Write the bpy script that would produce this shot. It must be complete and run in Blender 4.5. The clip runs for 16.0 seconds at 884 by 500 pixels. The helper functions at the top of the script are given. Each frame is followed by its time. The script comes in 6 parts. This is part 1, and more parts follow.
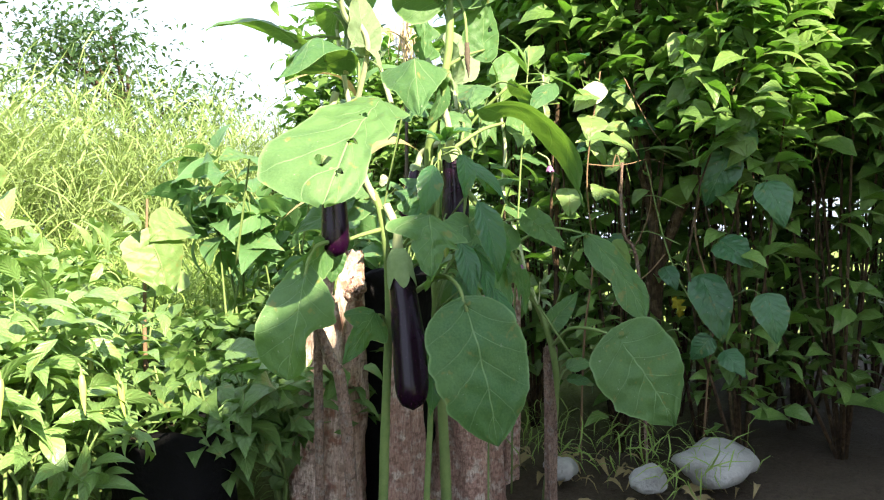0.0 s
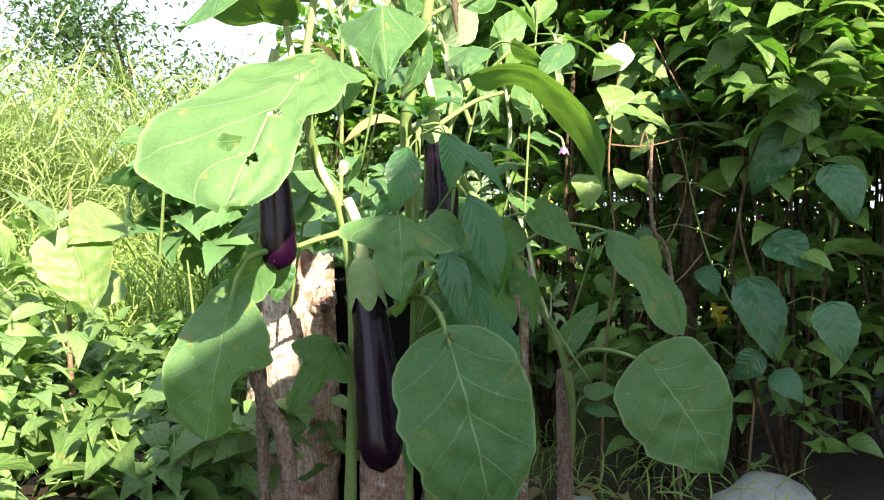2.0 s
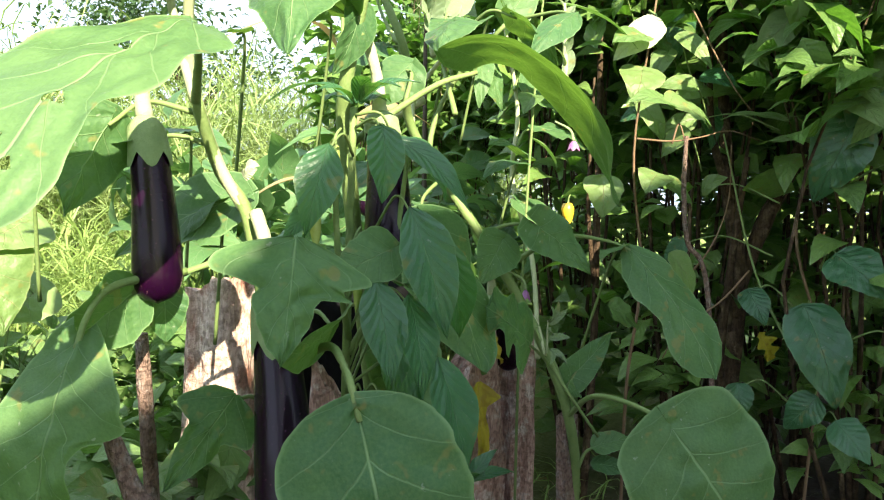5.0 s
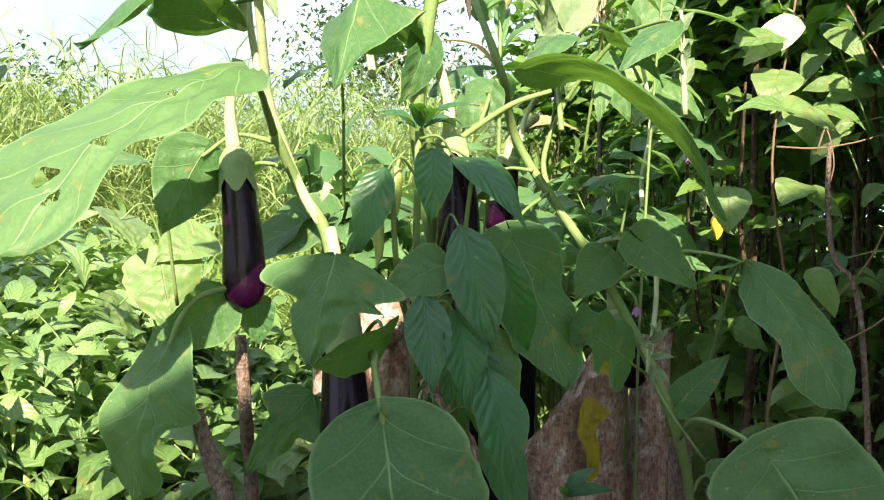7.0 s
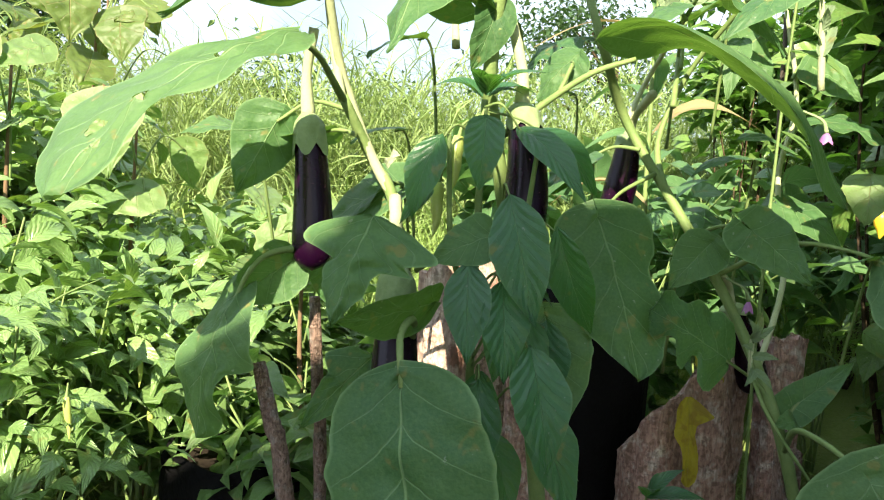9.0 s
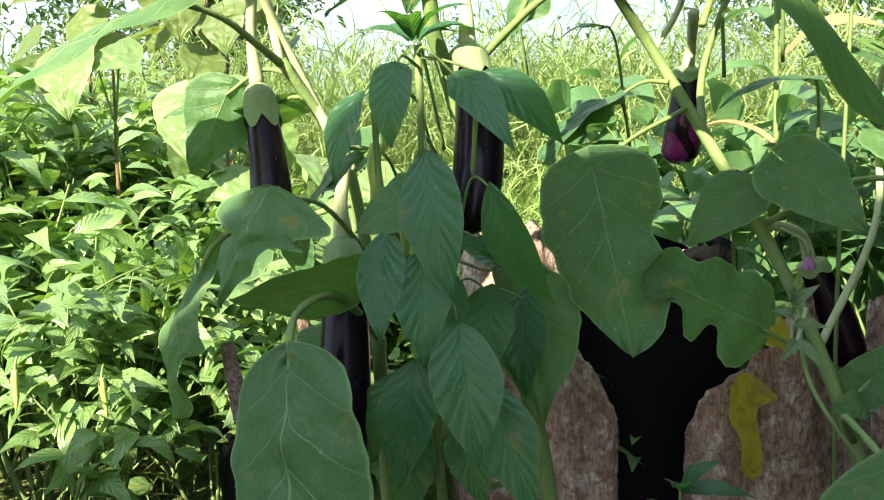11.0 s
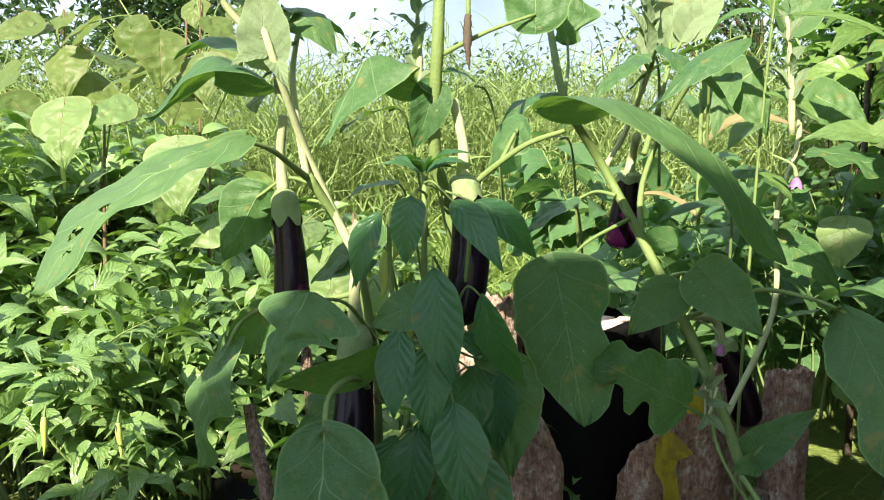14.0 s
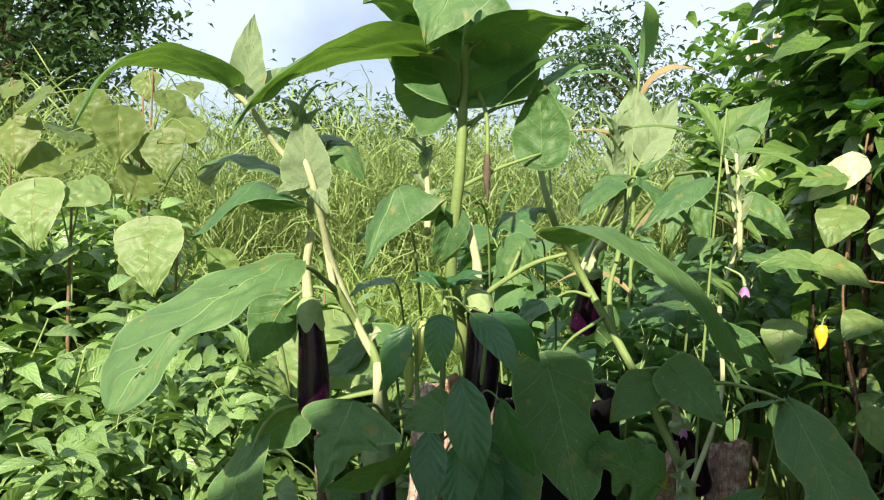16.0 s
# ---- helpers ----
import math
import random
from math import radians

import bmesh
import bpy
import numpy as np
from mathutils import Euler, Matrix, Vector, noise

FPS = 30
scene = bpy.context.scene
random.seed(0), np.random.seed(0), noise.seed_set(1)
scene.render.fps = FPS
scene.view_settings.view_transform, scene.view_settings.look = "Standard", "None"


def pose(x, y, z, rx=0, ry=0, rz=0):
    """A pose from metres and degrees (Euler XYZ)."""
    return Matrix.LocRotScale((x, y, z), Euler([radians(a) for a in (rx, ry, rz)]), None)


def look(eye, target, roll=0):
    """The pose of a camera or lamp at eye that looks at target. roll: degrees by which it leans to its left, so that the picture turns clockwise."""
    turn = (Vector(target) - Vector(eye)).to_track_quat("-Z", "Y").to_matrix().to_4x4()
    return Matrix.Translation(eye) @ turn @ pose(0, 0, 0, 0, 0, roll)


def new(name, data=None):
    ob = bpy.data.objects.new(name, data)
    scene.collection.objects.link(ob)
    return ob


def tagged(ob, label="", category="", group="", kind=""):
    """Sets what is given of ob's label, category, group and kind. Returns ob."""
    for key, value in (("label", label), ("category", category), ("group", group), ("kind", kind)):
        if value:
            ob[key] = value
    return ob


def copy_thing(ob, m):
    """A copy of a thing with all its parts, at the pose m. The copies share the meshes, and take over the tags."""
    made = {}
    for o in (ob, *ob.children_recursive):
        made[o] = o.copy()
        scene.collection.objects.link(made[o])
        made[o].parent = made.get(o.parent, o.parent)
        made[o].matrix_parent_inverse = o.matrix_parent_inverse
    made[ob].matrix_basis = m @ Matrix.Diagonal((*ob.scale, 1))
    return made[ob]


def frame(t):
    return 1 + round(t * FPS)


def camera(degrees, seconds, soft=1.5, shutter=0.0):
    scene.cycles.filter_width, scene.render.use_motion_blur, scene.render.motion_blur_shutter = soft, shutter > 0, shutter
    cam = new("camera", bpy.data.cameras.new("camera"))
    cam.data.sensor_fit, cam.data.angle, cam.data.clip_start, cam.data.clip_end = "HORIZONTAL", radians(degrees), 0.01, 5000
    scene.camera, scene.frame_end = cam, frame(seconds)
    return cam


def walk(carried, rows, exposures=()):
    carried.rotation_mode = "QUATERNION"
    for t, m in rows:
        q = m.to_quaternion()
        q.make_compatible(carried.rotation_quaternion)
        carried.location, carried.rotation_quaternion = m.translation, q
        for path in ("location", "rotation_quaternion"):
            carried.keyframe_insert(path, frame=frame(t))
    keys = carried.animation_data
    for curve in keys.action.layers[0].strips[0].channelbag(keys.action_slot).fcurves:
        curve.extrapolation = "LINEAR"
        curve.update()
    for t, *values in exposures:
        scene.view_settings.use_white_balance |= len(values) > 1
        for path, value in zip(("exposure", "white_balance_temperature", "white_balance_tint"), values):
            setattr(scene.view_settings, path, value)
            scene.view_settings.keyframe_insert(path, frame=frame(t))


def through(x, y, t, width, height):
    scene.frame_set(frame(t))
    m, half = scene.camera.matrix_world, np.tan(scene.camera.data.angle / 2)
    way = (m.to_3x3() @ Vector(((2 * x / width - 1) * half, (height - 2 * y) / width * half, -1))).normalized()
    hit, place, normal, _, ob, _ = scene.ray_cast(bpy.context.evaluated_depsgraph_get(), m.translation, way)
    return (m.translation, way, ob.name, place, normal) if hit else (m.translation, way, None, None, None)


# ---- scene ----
import functools

cam = camera(59.7, 16.0, 1.15)
PATH = [
    (0, (-0.961, 0.020, 0.708), (0.513, 1.371, 0.681), -0.3),
    (0.5, (-0.877, 0.096, 0.705), (0.607, 1.436, 0.682), -0.5),
    (1, (-0.788, 0.156, 0.727), (0.696, 1.495, 0.665), -0.5),
    (1.5, (-0.707, 0.201, 0.739), (0.766, 1.552, 0.661), -1.0),
    (2, (-0.640, 0.239, 0.746), (0.808, 1.617, 0.671), -0.6),
    (2.5, (-0.578, 0.265, 0.746), (0.840, 1.673, 0.668), -0.5),
    (3, (-0.514, 0.293, 0.757), (0.870, 1.734, 0.671), -0.2),
    (3.5, (-0.455, 0.323, 0.758), (0.879, 1.809, 0.662), -0.3),
    (4, (-0.405, 0.349, 0.764), (0.945, 1.820, 0.657), 0.3),
    (6.5, (-0.201, 0.240, 0.803), (0.848, 1.940, 0.714), -0.2),
    (7, (-0.161, 0.184, 0.794), (0.677, 1.997, 0.714), -0.1),
    (7.5, (-0.114, 0.146, 0.798), (0.632, 2.001, 0.727), 1.0),
    (8, (-0.078, 0.130, 0.801), (0.561, 2.023, 0.715), 0.5),
    (8.5, (-0.025, 0.138, 0.783), (0.568, 2.047, 0.706), 2.9),
    (9, (0.021, 0.144, 0.766), (0.365, 2.112, 0.661), 2.5),
    (11.5, (0.429, 0.268, 0.757), (0.153, 2.239, 0.566), -1.5),
    (12, (0.455, 0.293, 0.785), (0.147, 2.261, 0.615), -0.6),
    (12.5, (0.438, 0.211, 0.828), (0.157, 2.188, 0.714), 0.1),
    (13, (0.389, 0.131, 0.863), (0.174, 2.115, 0.721), 0.7),
    (13.5, (0.351, 0.073, 0.885), (0.194, 2.058, 0.702), 0.5),
    (14, (0.290, 0.017, 0.902), (0.246, 2.009, 0.724), 0.4),
    (14.5, (0.235, -0.035, 0.931), (0.291, 1.959, 0.784), 0.3),
    (15, (0.178, -0.066, 0.953), (0.282, 1.927, 0.818), 1.0),
    (15.5, (0.140, -0.082, 0.975), (0.331, 1.906, 0.859), 2.3),
    (16, (0.084, -0.114, 1.024), (0.323, 1.870, 0.947), 1.2),
]
walk(cam, [(t, look(eye, target, roll)) for t, eye, target, roll in PATH], [(0, 2.35, 6250, 12), (4, 2.3, 6100, 12), (8, 1.95, 6200, 11), (9.5, 2.0, 6200, 11), (11.5, 2.1, 6000, 10), (12, 2.05, 6000, 10), (12.5, 1.85, 6000, 10), (13.5, 1.78, 6050, 11), (16, 1.4, 6200, 12)])

# ---- light ----
SUN_AZ, SUN_EL = 203.0, 31.0
world = bpy.data.worlds.new("sky")
scene.world = world
world.use_nodes = True
wn = world.node_tree.nodes
sky = wn.new("ShaderNodeTexSky")
sky.sky_type, sky.sun_disc = "NISHITA", False
sky.sun_elevation, sky.sun_rotation = radians(SUN_EL), radians(SUN_AZ)
sky.dust_density, sky.air_density = 2.0, 1.0
# thin bright cloud over the blue
cloud, haze, mixer = wn.new("ShaderNodeTexNoise"), wn.new("ShaderNodeMapRange"), wn.new("ShaderNodeMix")
cloud.inputs["Scale"].default_value, cloud.inputs["Detail"].default_value = 2.2, 6.0
world.node_tree.links.new(wn.new("ShaderNodeTexCoord").outputs["Generated"], cloud.inputs["Vector"])
world.node_tree.links.new(cloud.outputs["Fac"], haze.inputs[0])
haze.inputs[1].default_value, haze.inputs[2].default_value, haze.inputs[3].default_value, haze.inputs[4].default_value = 0.3, 0.5, 0.3, 0.96
mixer.data_type = "RGBA"
mixer.inputs[7].default_value = (8.4, 9.4, 10.9, 1)
world.node_tree.links.new(haze.outputs[0], mixer.inputs[0])
world.node_tree.links.new(sky.outputs[0], mixer.inputs[6])
world.node_tree.links.new(mixer.outputs[2], wn["Background"].inputs[0])
wn["Background"].inputs[1].default_value = 0.043
SUN_DIR = Vector((math.sin(radians(SUN_AZ)) * math.cos(radians(SUN_EL)), math.cos(radians(SUN_AZ)) * math.cos(radians(SUN_EL)), math.sin(radians(SUN_EL))))
sun = new("sun", bpy.data.lights.new("sun", "SUN"))
sun.data.energy, sun.data.angle, sun.data.color = 5.0, radians(0.53), (1, 0.85, 0.6)
sun.matrix_world = look(SUN_DIR * 20, (0, 0, 0))


# ---- materials ----
class Nodes:
    """Short hand for building a node material."""

    def __init__(self, name):
        self.mat = bpy.data.materials.new(name)
        self.mat.use_nodes = True
        self.tree = self.mat.node_tree
        self.bsdf = self.tree.nodes["Principled BSDF"]
        self.out = self.tree.nodes["Material Output"]

    def node(self, kind, **props):
        n = self.tree.nodes.new(kind)
        for key, value in props.items():
            if key == "op":
                n.operation = value
            elif key == "blend":
                n.data_type, n.blend_type = "RGBA", value
        return n

    def link(self, a, b):
        if hasattr(a, "links") or hasattr(a, "is_linked"):
            self.tree.links.new(a, b)
        else:
            b.default_value = a

    def math(self, op, a, b=0.0, c=0.0):
        n = self.node("ShaderNodeMath", op=op)
        for v, s in zip((a, b, c), n.inputs):
            self.link(v, s)
        return n.outputs[0]

    def noise(self, scale, detail=3.0, vector=None, rough=0.55):
        n = self.node("ShaderNodeTexNoise")
        n.inputs["Scale"].default_value, n.inputs["Detail"].default_value, n.inputs["Roughness"].default_value = scale, detail, rough
        if vector is None:
            vector = self.node("ShaderNodeTexCoord").outputs["Object"]
        self.link(vector, n.inputs["Vector"])
        return n.outputs["Fac"]

    def mix(self, fac, a, b, blend="MIX"):
        n = self.node("ShaderNodeMix", blend=blend)
        for v, s in ((fac, n.inputs[0]), (a, n.inputs[6]), (b, n.inputs[7])):
            self.link((*v, 1) if isinstance(v, tuple) and len(v) == 3 else v, s)
        return n.outputs[2]

    def ramp(self, fac, lo, hi):
        n = self.node("ShaderNodeMapRange")
        self.link(fac, n.inputs[0])
        n.inputs[1].default_value, n.inputs[2].default_value = lo, hi
        return n.outputs[0]

    def bump(self, height, strength, distance=0.002):
        n = self.node("ShaderNodeBump")
        n.inputs["Strength"].default_value, n.inputs["Distance"].default_value = strength, distance
        self.link(height, n.inputs["Height"])
        self.link(n.outputs[0], self.bsdf.inputs["Normal"])
        return n.outputs[0]

    def finish(self, color, rough=0.6, spec=0.4):
        self.link((*color, 1) if isinstance(color, tuple) else color, self.bsdf.inputs["Base Color"])
        self.link(rough, self.bsdf.inputs["Roughness"])
        self.bsdf.inputs["Specular IOR Level"].default_value = spec
        return self.mat


def leaf_material(name, dark, light, vein, through, share=0.35, rough=0.5, spec=0.35, pairs=7.0, blotch=(0.2, 0.17, 0.05), wear=0.64, per_island=False):
    """A leaf blade: two-scale green, paired side veins from the UV map, light that passes through."""
    k = Nodes(name)
    uv = k.node("ShaderNodeSeparateXYZ")
    k.link(k.node("ShaderNodeTexCoord").outputs["UV"], uv.inputs[0])
    x = k.math("ABSOLUTE", k.math("MULTIPLY_ADD", uv.outputs[0], 2.0, -1.0))
    big, fine = k.noise(14, 4), k.noise(240, 3)
    run = k.math("ADD", k.math("ADD", k.math("MULTIPLY", x, -0.42), k.math("MULTIPLY_ADD", k.math("MULTIPLY", x, x), 0.14, uv.outputs[1])), k.math("MULTIPLY", big, 0.06))
    phase = k.math("ABSOLUTE", k.math("SUBTRACT", k.math("FRACT", k.math("MULTIPLY", run, pairs)), 0.5))
    width = k.math("MULTIPLY_ADD", x, 0.03, 0.458)
    side = k.math("MULTIPLY", k.ramp(phase, 0.44, 0.5), k.math("GREATER_THAN", phase, width))
    mid = k.ramp(x, 0.026, 0.008)
    veins = k.math("MAXIMUM", mid, k.math("MULTIPLY", side, k.math("MULTIPLY_ADD", x, -0.45, 0.8)))
    if per_island:
        luck = k.node("ShaderNodeNewGeometry").outputs["Random Per Island"]
    else:
        luck = k.node("ShaderNodeObjectInfo").outputs["Random"]
    tone = k.math("MULTIPLY_ADD", luck, 0.55, k.math("MULTIPLY_ADD", big, 0.7, -0.2))
    base = k.mix(tone, dark, light)
    base = k.mix(k.math("MULTIPLY", k.ramp(fine, 0.35, 0.75), 0.45), base, tuple(c * 1.22 for c in light))
    base = k.mix(k.math("MULTIPLY", k.ramp(k.noise(37, 2), wear, wear + 0.06), 0.6), base, blotch)
    base = k.mix(k.math("MULTIPLY", k.ramp(k.noise(110, 2), 0.71, 0.75), 0.4), base, (0.42, 0.44, 0.34))
    quilt = k.math("MULTIPLY", k.ramp(phase, 0.0, 0.42), k.ramp(x, 0.0, 0.5))
    base = k.mix(k.math("MULTIPLY", quilt, 0.16), base, tuple(c * 0.6 for c in dark))
    base = k.mix(k.math("MULTIPLY", k.ramp(x, 0.94, 1.0), 0.6), base, vein)
    color = k.mix(k.math("MULTIPLY", veins, k.math("MULTIPLY_ADD", k.noise(22, 2), 0.9, 0.3)), base, vein)
    bump = k.bump(k.math("ADD", k.math("MULTIPLY", k.math("ADD", veins, k.math("MULTIPLY", quilt, -0.45)), -1.0), k.math("ADD", k.math("MULTIPLY", fine, 0.1), k.math("MULTIPLY", k.noise(60, 3), 1.0))), 0.65, 0.003)
    k.finish(color, rough, spec)
    tl = k.node("ShaderNodeBsdfTranslucent")
    k.link(k.mix(k.math("MULTIPLY", veins, 0.5), through, tuple(c * 0.55 for c in through)), tl.inputs[0])
    k.link(bump, tl.inputs["Normal"])
    m = k.node("ShaderNodeMixShader")
    m.inputs[0].default_value = share
    k.link(k.bsdf.outputs[0], m.inputs[1])
    k.link(tl.outputs[0], m.inputs[2])
    k.link(m.outputs[0], k.out.inputs["Surface"])
    return k.mat


def plain_material(name, a, b, scale, rough=0.6, spec=0.4, bump=0.4, fine=6.0, distance=0.004):
    k = Nodes(name)
    big, small = k.noise(scale, 5), k.noise(scale * fine, 4)
    color = k.mix(k.math("MULTIPLY_ADD", small, 0.5, k.math("MULTIPLY_ADD", big, 1.1, -0.35)), a, b)
    k.bump(k.math("ADD", small, big), bump, distance)
    return k.finish(color, rough, spec)


def bark_material(name, a, b, c, scale=30.0):
    """Weathered wood: long streaks, flakes of a second colour, cracks."""
    k = Nodes(name)
    mp = k.node("ShaderNodeMapping")
    mp.inputs["Scale"].default_value = (1, 1, 0.22)
    k.link(k.node("ShaderNodeTexCoord").outputs["Object"], mp.inputs[0])
    streak, flake, fine = k.noise(scale, 6, mp.outputs[0]), k.noise(scale * 0.9, 4), k.noise(scale * 7, 4, mp.outputs[0])
    color = k.mix(k.ramp(streak, 0.3, 0.7), a, b)
    color = k.mix(k.ramp(flake, 0.53, 0.63), color, c)
    crust = k.noise(scale * 2.6, 5)
    color = k.mix(k.math("MULTIPLY", k.ramp(crust, 0.52, 0.6), 0.5), color, tuple(v * 0.3 for v in a))
    color = k.mix(k.math("MULTIPLY", k.ramp(crust, 0.44, 0.36), 0.4), color, tuple(v * 0.9 for v in c))
    color = k.mix(k.math("MULTIPLY", k.ramp(fine, 0.62, 0.4), 0.45), color, tuple(v * 0.35 for v in a))
    k.bump(k.math("ADD", k.math("ADD", streak, crust), k.math("MULTIPLY", fine, 0.6)), 1.0, 0.01)
    return k.finish(color, 0.85, 0.2)


EGG_LEAF = leaf_material("eggplant_leaf", (0.02, 0.08, 0.03), (0.1, 0.18, 0.06), (0.21, 0.33, 0.14), (0.18, 0.36, 0.035), 0.24, 0.55, 0.32, 5.0)
BACK_LEAF = leaf_material("far_aubergine_leaf", (0.045, 0.12, 0.045), (0.11, 0.21, 0.075), (0.22, 0.33, 0.16), (0.2, 0.4, 0.08), 0.3, 0.55, 0.35, 5.0, per_island=True)
YOUNG_LEAF = leaf_material("young_eggplant_leaf", (0.13, 0.19, 0.105), (0.21, 0.28, 0.16), (0.32, 0.38, 0.25), (0.3, 0.45, 0.12), 0.3, 0.7, 0.2, 6.0)
CHILI_LEAF = leaf_material("chili_leaf", (0.026, 0.09, 0.042), (0.05, 0.14, 0.058), (0.13, 0.24, 0.1), (0.13, 0.36, 0.03), 0.3, 0.36, 0.5, 8.0)
COTTON_LEAF = leaf_material("cotton_leaf", (0.085, 0.15, 0.045), (0.16, 0.24, 0.078), (0.24, 0.25, 0.11), (0.22, 0.4, 0.05), 0.3, 0.5, 0.4, 4.0)
OLIVE_LEAF = leaf_material("olive_leaf", (0.05, 0.1, 0.022), (0.12, 0.17, 0.04), (0.22, 0.18, 0.08), (0.26, 0.34, 0.04), 0.3, 0.5, 0.4, 4.0)
PALE_LEAF = leaf_material("pale_leaf", (0.33, 0.38, 0.24), (0.46, 0.5, 0.35), (0.5, 0.55, 0.36), (0.4, 0.5, 0.2), 0.25, 0.45, 0.5, 6.0)
YELLOW_LEAF = leaf_material("yellow_leaf", (0.3, 0.27, 0.02), (0.42, 0.36, 0.03), (0.35, 0.3, 0.08), (0.5, 0.4, 0.03), 0.3, 0.6, 0.3, 5.0, (0.16, 0.08, 0.02), 0.56)
BUSH_LEAF = leaf_material("chili_bush_leaf", (0.075, 0.15, 0.04), (0.27, 0.43, 0.15), (0.26, 0.38, 0.13), (0.24, 0.42, 0.04), 0.32, 0.36, 0.7, 7.0, per_island=True)
HEDGE_LEAF = leaf_material("shrub_leaf", (0.03, 0.07, 0.02), (0.19, 0.31, 0.075), (0.12, 0.22, 0.06), (0.16, 0.4, 0.03), 0.3, 0.38, 0.45, 6.0, per_island=True)
WEED_LEAF = leaf_material("weed_leaf", (0.07, 0.135, 0.04), (0.14, 0.23, 0.07), (0.17, 0.26, 0.09), (0.17, 0.36, 0.05), 0.28, 0.45, 0.4, 5.0, per_island=True)
REED_LEAF = leaf_material("reed_leaf", (0.165, 0.26, 0.075), (0.29, 0.385, 0.15), (0.25, 0.3, 0.1), (0.3, 0.4, 0.08), 0.3, 0.5, 0.35, 1.0, (0.4, 0.34, 0.14), 0.66, True)
GRASS_LEAF = leaf_material("grass_blade", (0.14, 0.23, 0.05), (0.26, 0.36, 0.1), (0.2, 0.28, 0.08), (0.22, 0.37, 0.05), 0.3, 0.5, 0.3, 1.0, (0.36, 0.3, 0.12), 0.68, True)
TREE_LEAF = leaf_material("tree_leaf", (0.025, 0.06, 0.02), (0.05, 0.1, 0.035), (0.07, 0.1, 0.04), (0.08, 0.18, 0.03), 0.25, 0.45, 0.4, 3.0, per_island=True)
DRY_LEAF = leaf_material("dry_leaf", (0.22, 0.18, 0.09), (0.34, 0.28, 0.15), (0.36, 0.3, 0.18), (0.34, 0.26, 0.1), 0.3, 0.7, 0.2, 1.0)
STEM = plain_material("green_stem", (0.1, 0.17, 0.05), (0.2, 0.26, 0.09), 45, 0.6, 0.3, 0.3)
PALE_STEM = plain_material("downy_stem", (0.28, 0.32, 0.17), (0.42, 0.45, 0.27), 60, 0.75, 0.2, 0.3)
BROWN_STEM = plain_material("woody_stem", (0.11, 0.07, 0.04), (0.22, 0.15, 0.09), 40, 0.8, 0.2, 0.6)
CALYX = plain_material("calyx", (0.15, 0.22, 0.09), (0.27, 0.35, 0.17), 90, 0.65, 0.3, 0.4)
CHILI_FRUIT = plain_material("pale_chili", (0.3, 0.38, 0.08), (0.42, 0.48, 0.14), 50, 0.25, 0.5, 0.05)
YELLOW_FRUIT = plain_material("yellow_fruit", (0.75, 0.42, 0.02), (0.85, 0.55, 0.04), 30, 0.35, 0.5, 0.1)
PETAL = plain_material("purple_petal", (0.2, 0.04, 0.2), (0.45, 0.25, 0.45), 90, 0.5, 0.3, 0.2)
DRY = plain_material("dry_brown", (0.06, 0.048, 0.036), (0.13, 0.105, 0.08), 80, 0.85, 0.2, 0.6)
DRY_PALE = plain_material("dry_straw", (0.4, 0.3, 0.17), (0.6, 0.48, 0.3), 60, 0.8, 0.2, 0.4)
BARK = bark_material("stump_bark", (0.33, 0.19, 0.155), (0.56, 0.37, 0.3), (0.64, 0.54, 0.47), 34)
CUT_WOOD = bark_material("pale_wood", (0.4, 0.26, 0.2), (0.72, 0.6, 0.52), (0.3, 0.15, 0.11), 26)
STICK_WOOD = bark_material("stick_wood", (0.2, 0.13, 0.1), (0.36, 0.25, 0.2), (0.3, 0.25, 0.22), 60)
TRUNK = bark_material("trunk_bark", (0.04, 0.026, 0.015), (0.1, 0.066, 0.036), (0.14, 0.1, 0.06), 25)
STONE = plain_material("grey_stone", (0.2, 0.2, 0.2), (0.42, 0.42, 0.4), 14, 0.9, 0.2, 0.7, 7, 0.01)
CHIP = plain_material("pale_rubble", (0.5, 0.36, 0.32), (0.72, 0.62, 0.57), 60, 0.9, 0.2, 0.6)
# for the unseen wall that is added to shade the plants
SHADE_PLASTER = plain_material("shade_wall_plaster", (0.36, 0.39, 0.42), (0.46, 0.49, 0.52), 3, 0.9, 0.2, 0.4)


# near black, so that the bag shapes read as deep shade
BACKING_BLACK = plain_material("dark_backing_black", (0.003, 0.003, 0.0035), (0.007, 0.007, 0.008), 12, 0.7, 0.08, 0.5, 5, 0.01)
EARTH = plain_material("potting_soil", (0.012, 0.009, 0.006), (0.04, 0.03, 0.02), 60, 0.95, 0.15, 0.8)


def fruit_skin():
    k = Nodes("aubergine_skin")
    big, fine = k.noise(25, 3), k.noise(230, 2)
    color = k.mix(k.math("MULTIPLY_ADD", big, 0.8, -0.1), (0.004, 0.0008, 0.0075), (0.022, 0.0012, 0.016))
    color = k.mix(k.math("MULTIPLY", k.ramp(fine, 0.68, 0.75), 0.3), color, (0.3, 0.14, 0.18))
    k.bump(k.math("ADD", big, k.math("MULTIPLY", fine, 0.15)), 0.12, 0.003)
    k.bsdf.inputs["Coat Weight"].default_value, k.bsdf.inputs["Coat Roughness"].default_value = 0.5, 0.24
    k.bsdf.inputs["Specular Tint"].default_value = (0.8, 0.86, 1.0, 1)
    return k.finish(color, k.math("MULTIPLY_ADD", big, 0.12, 0.2), 0.05)


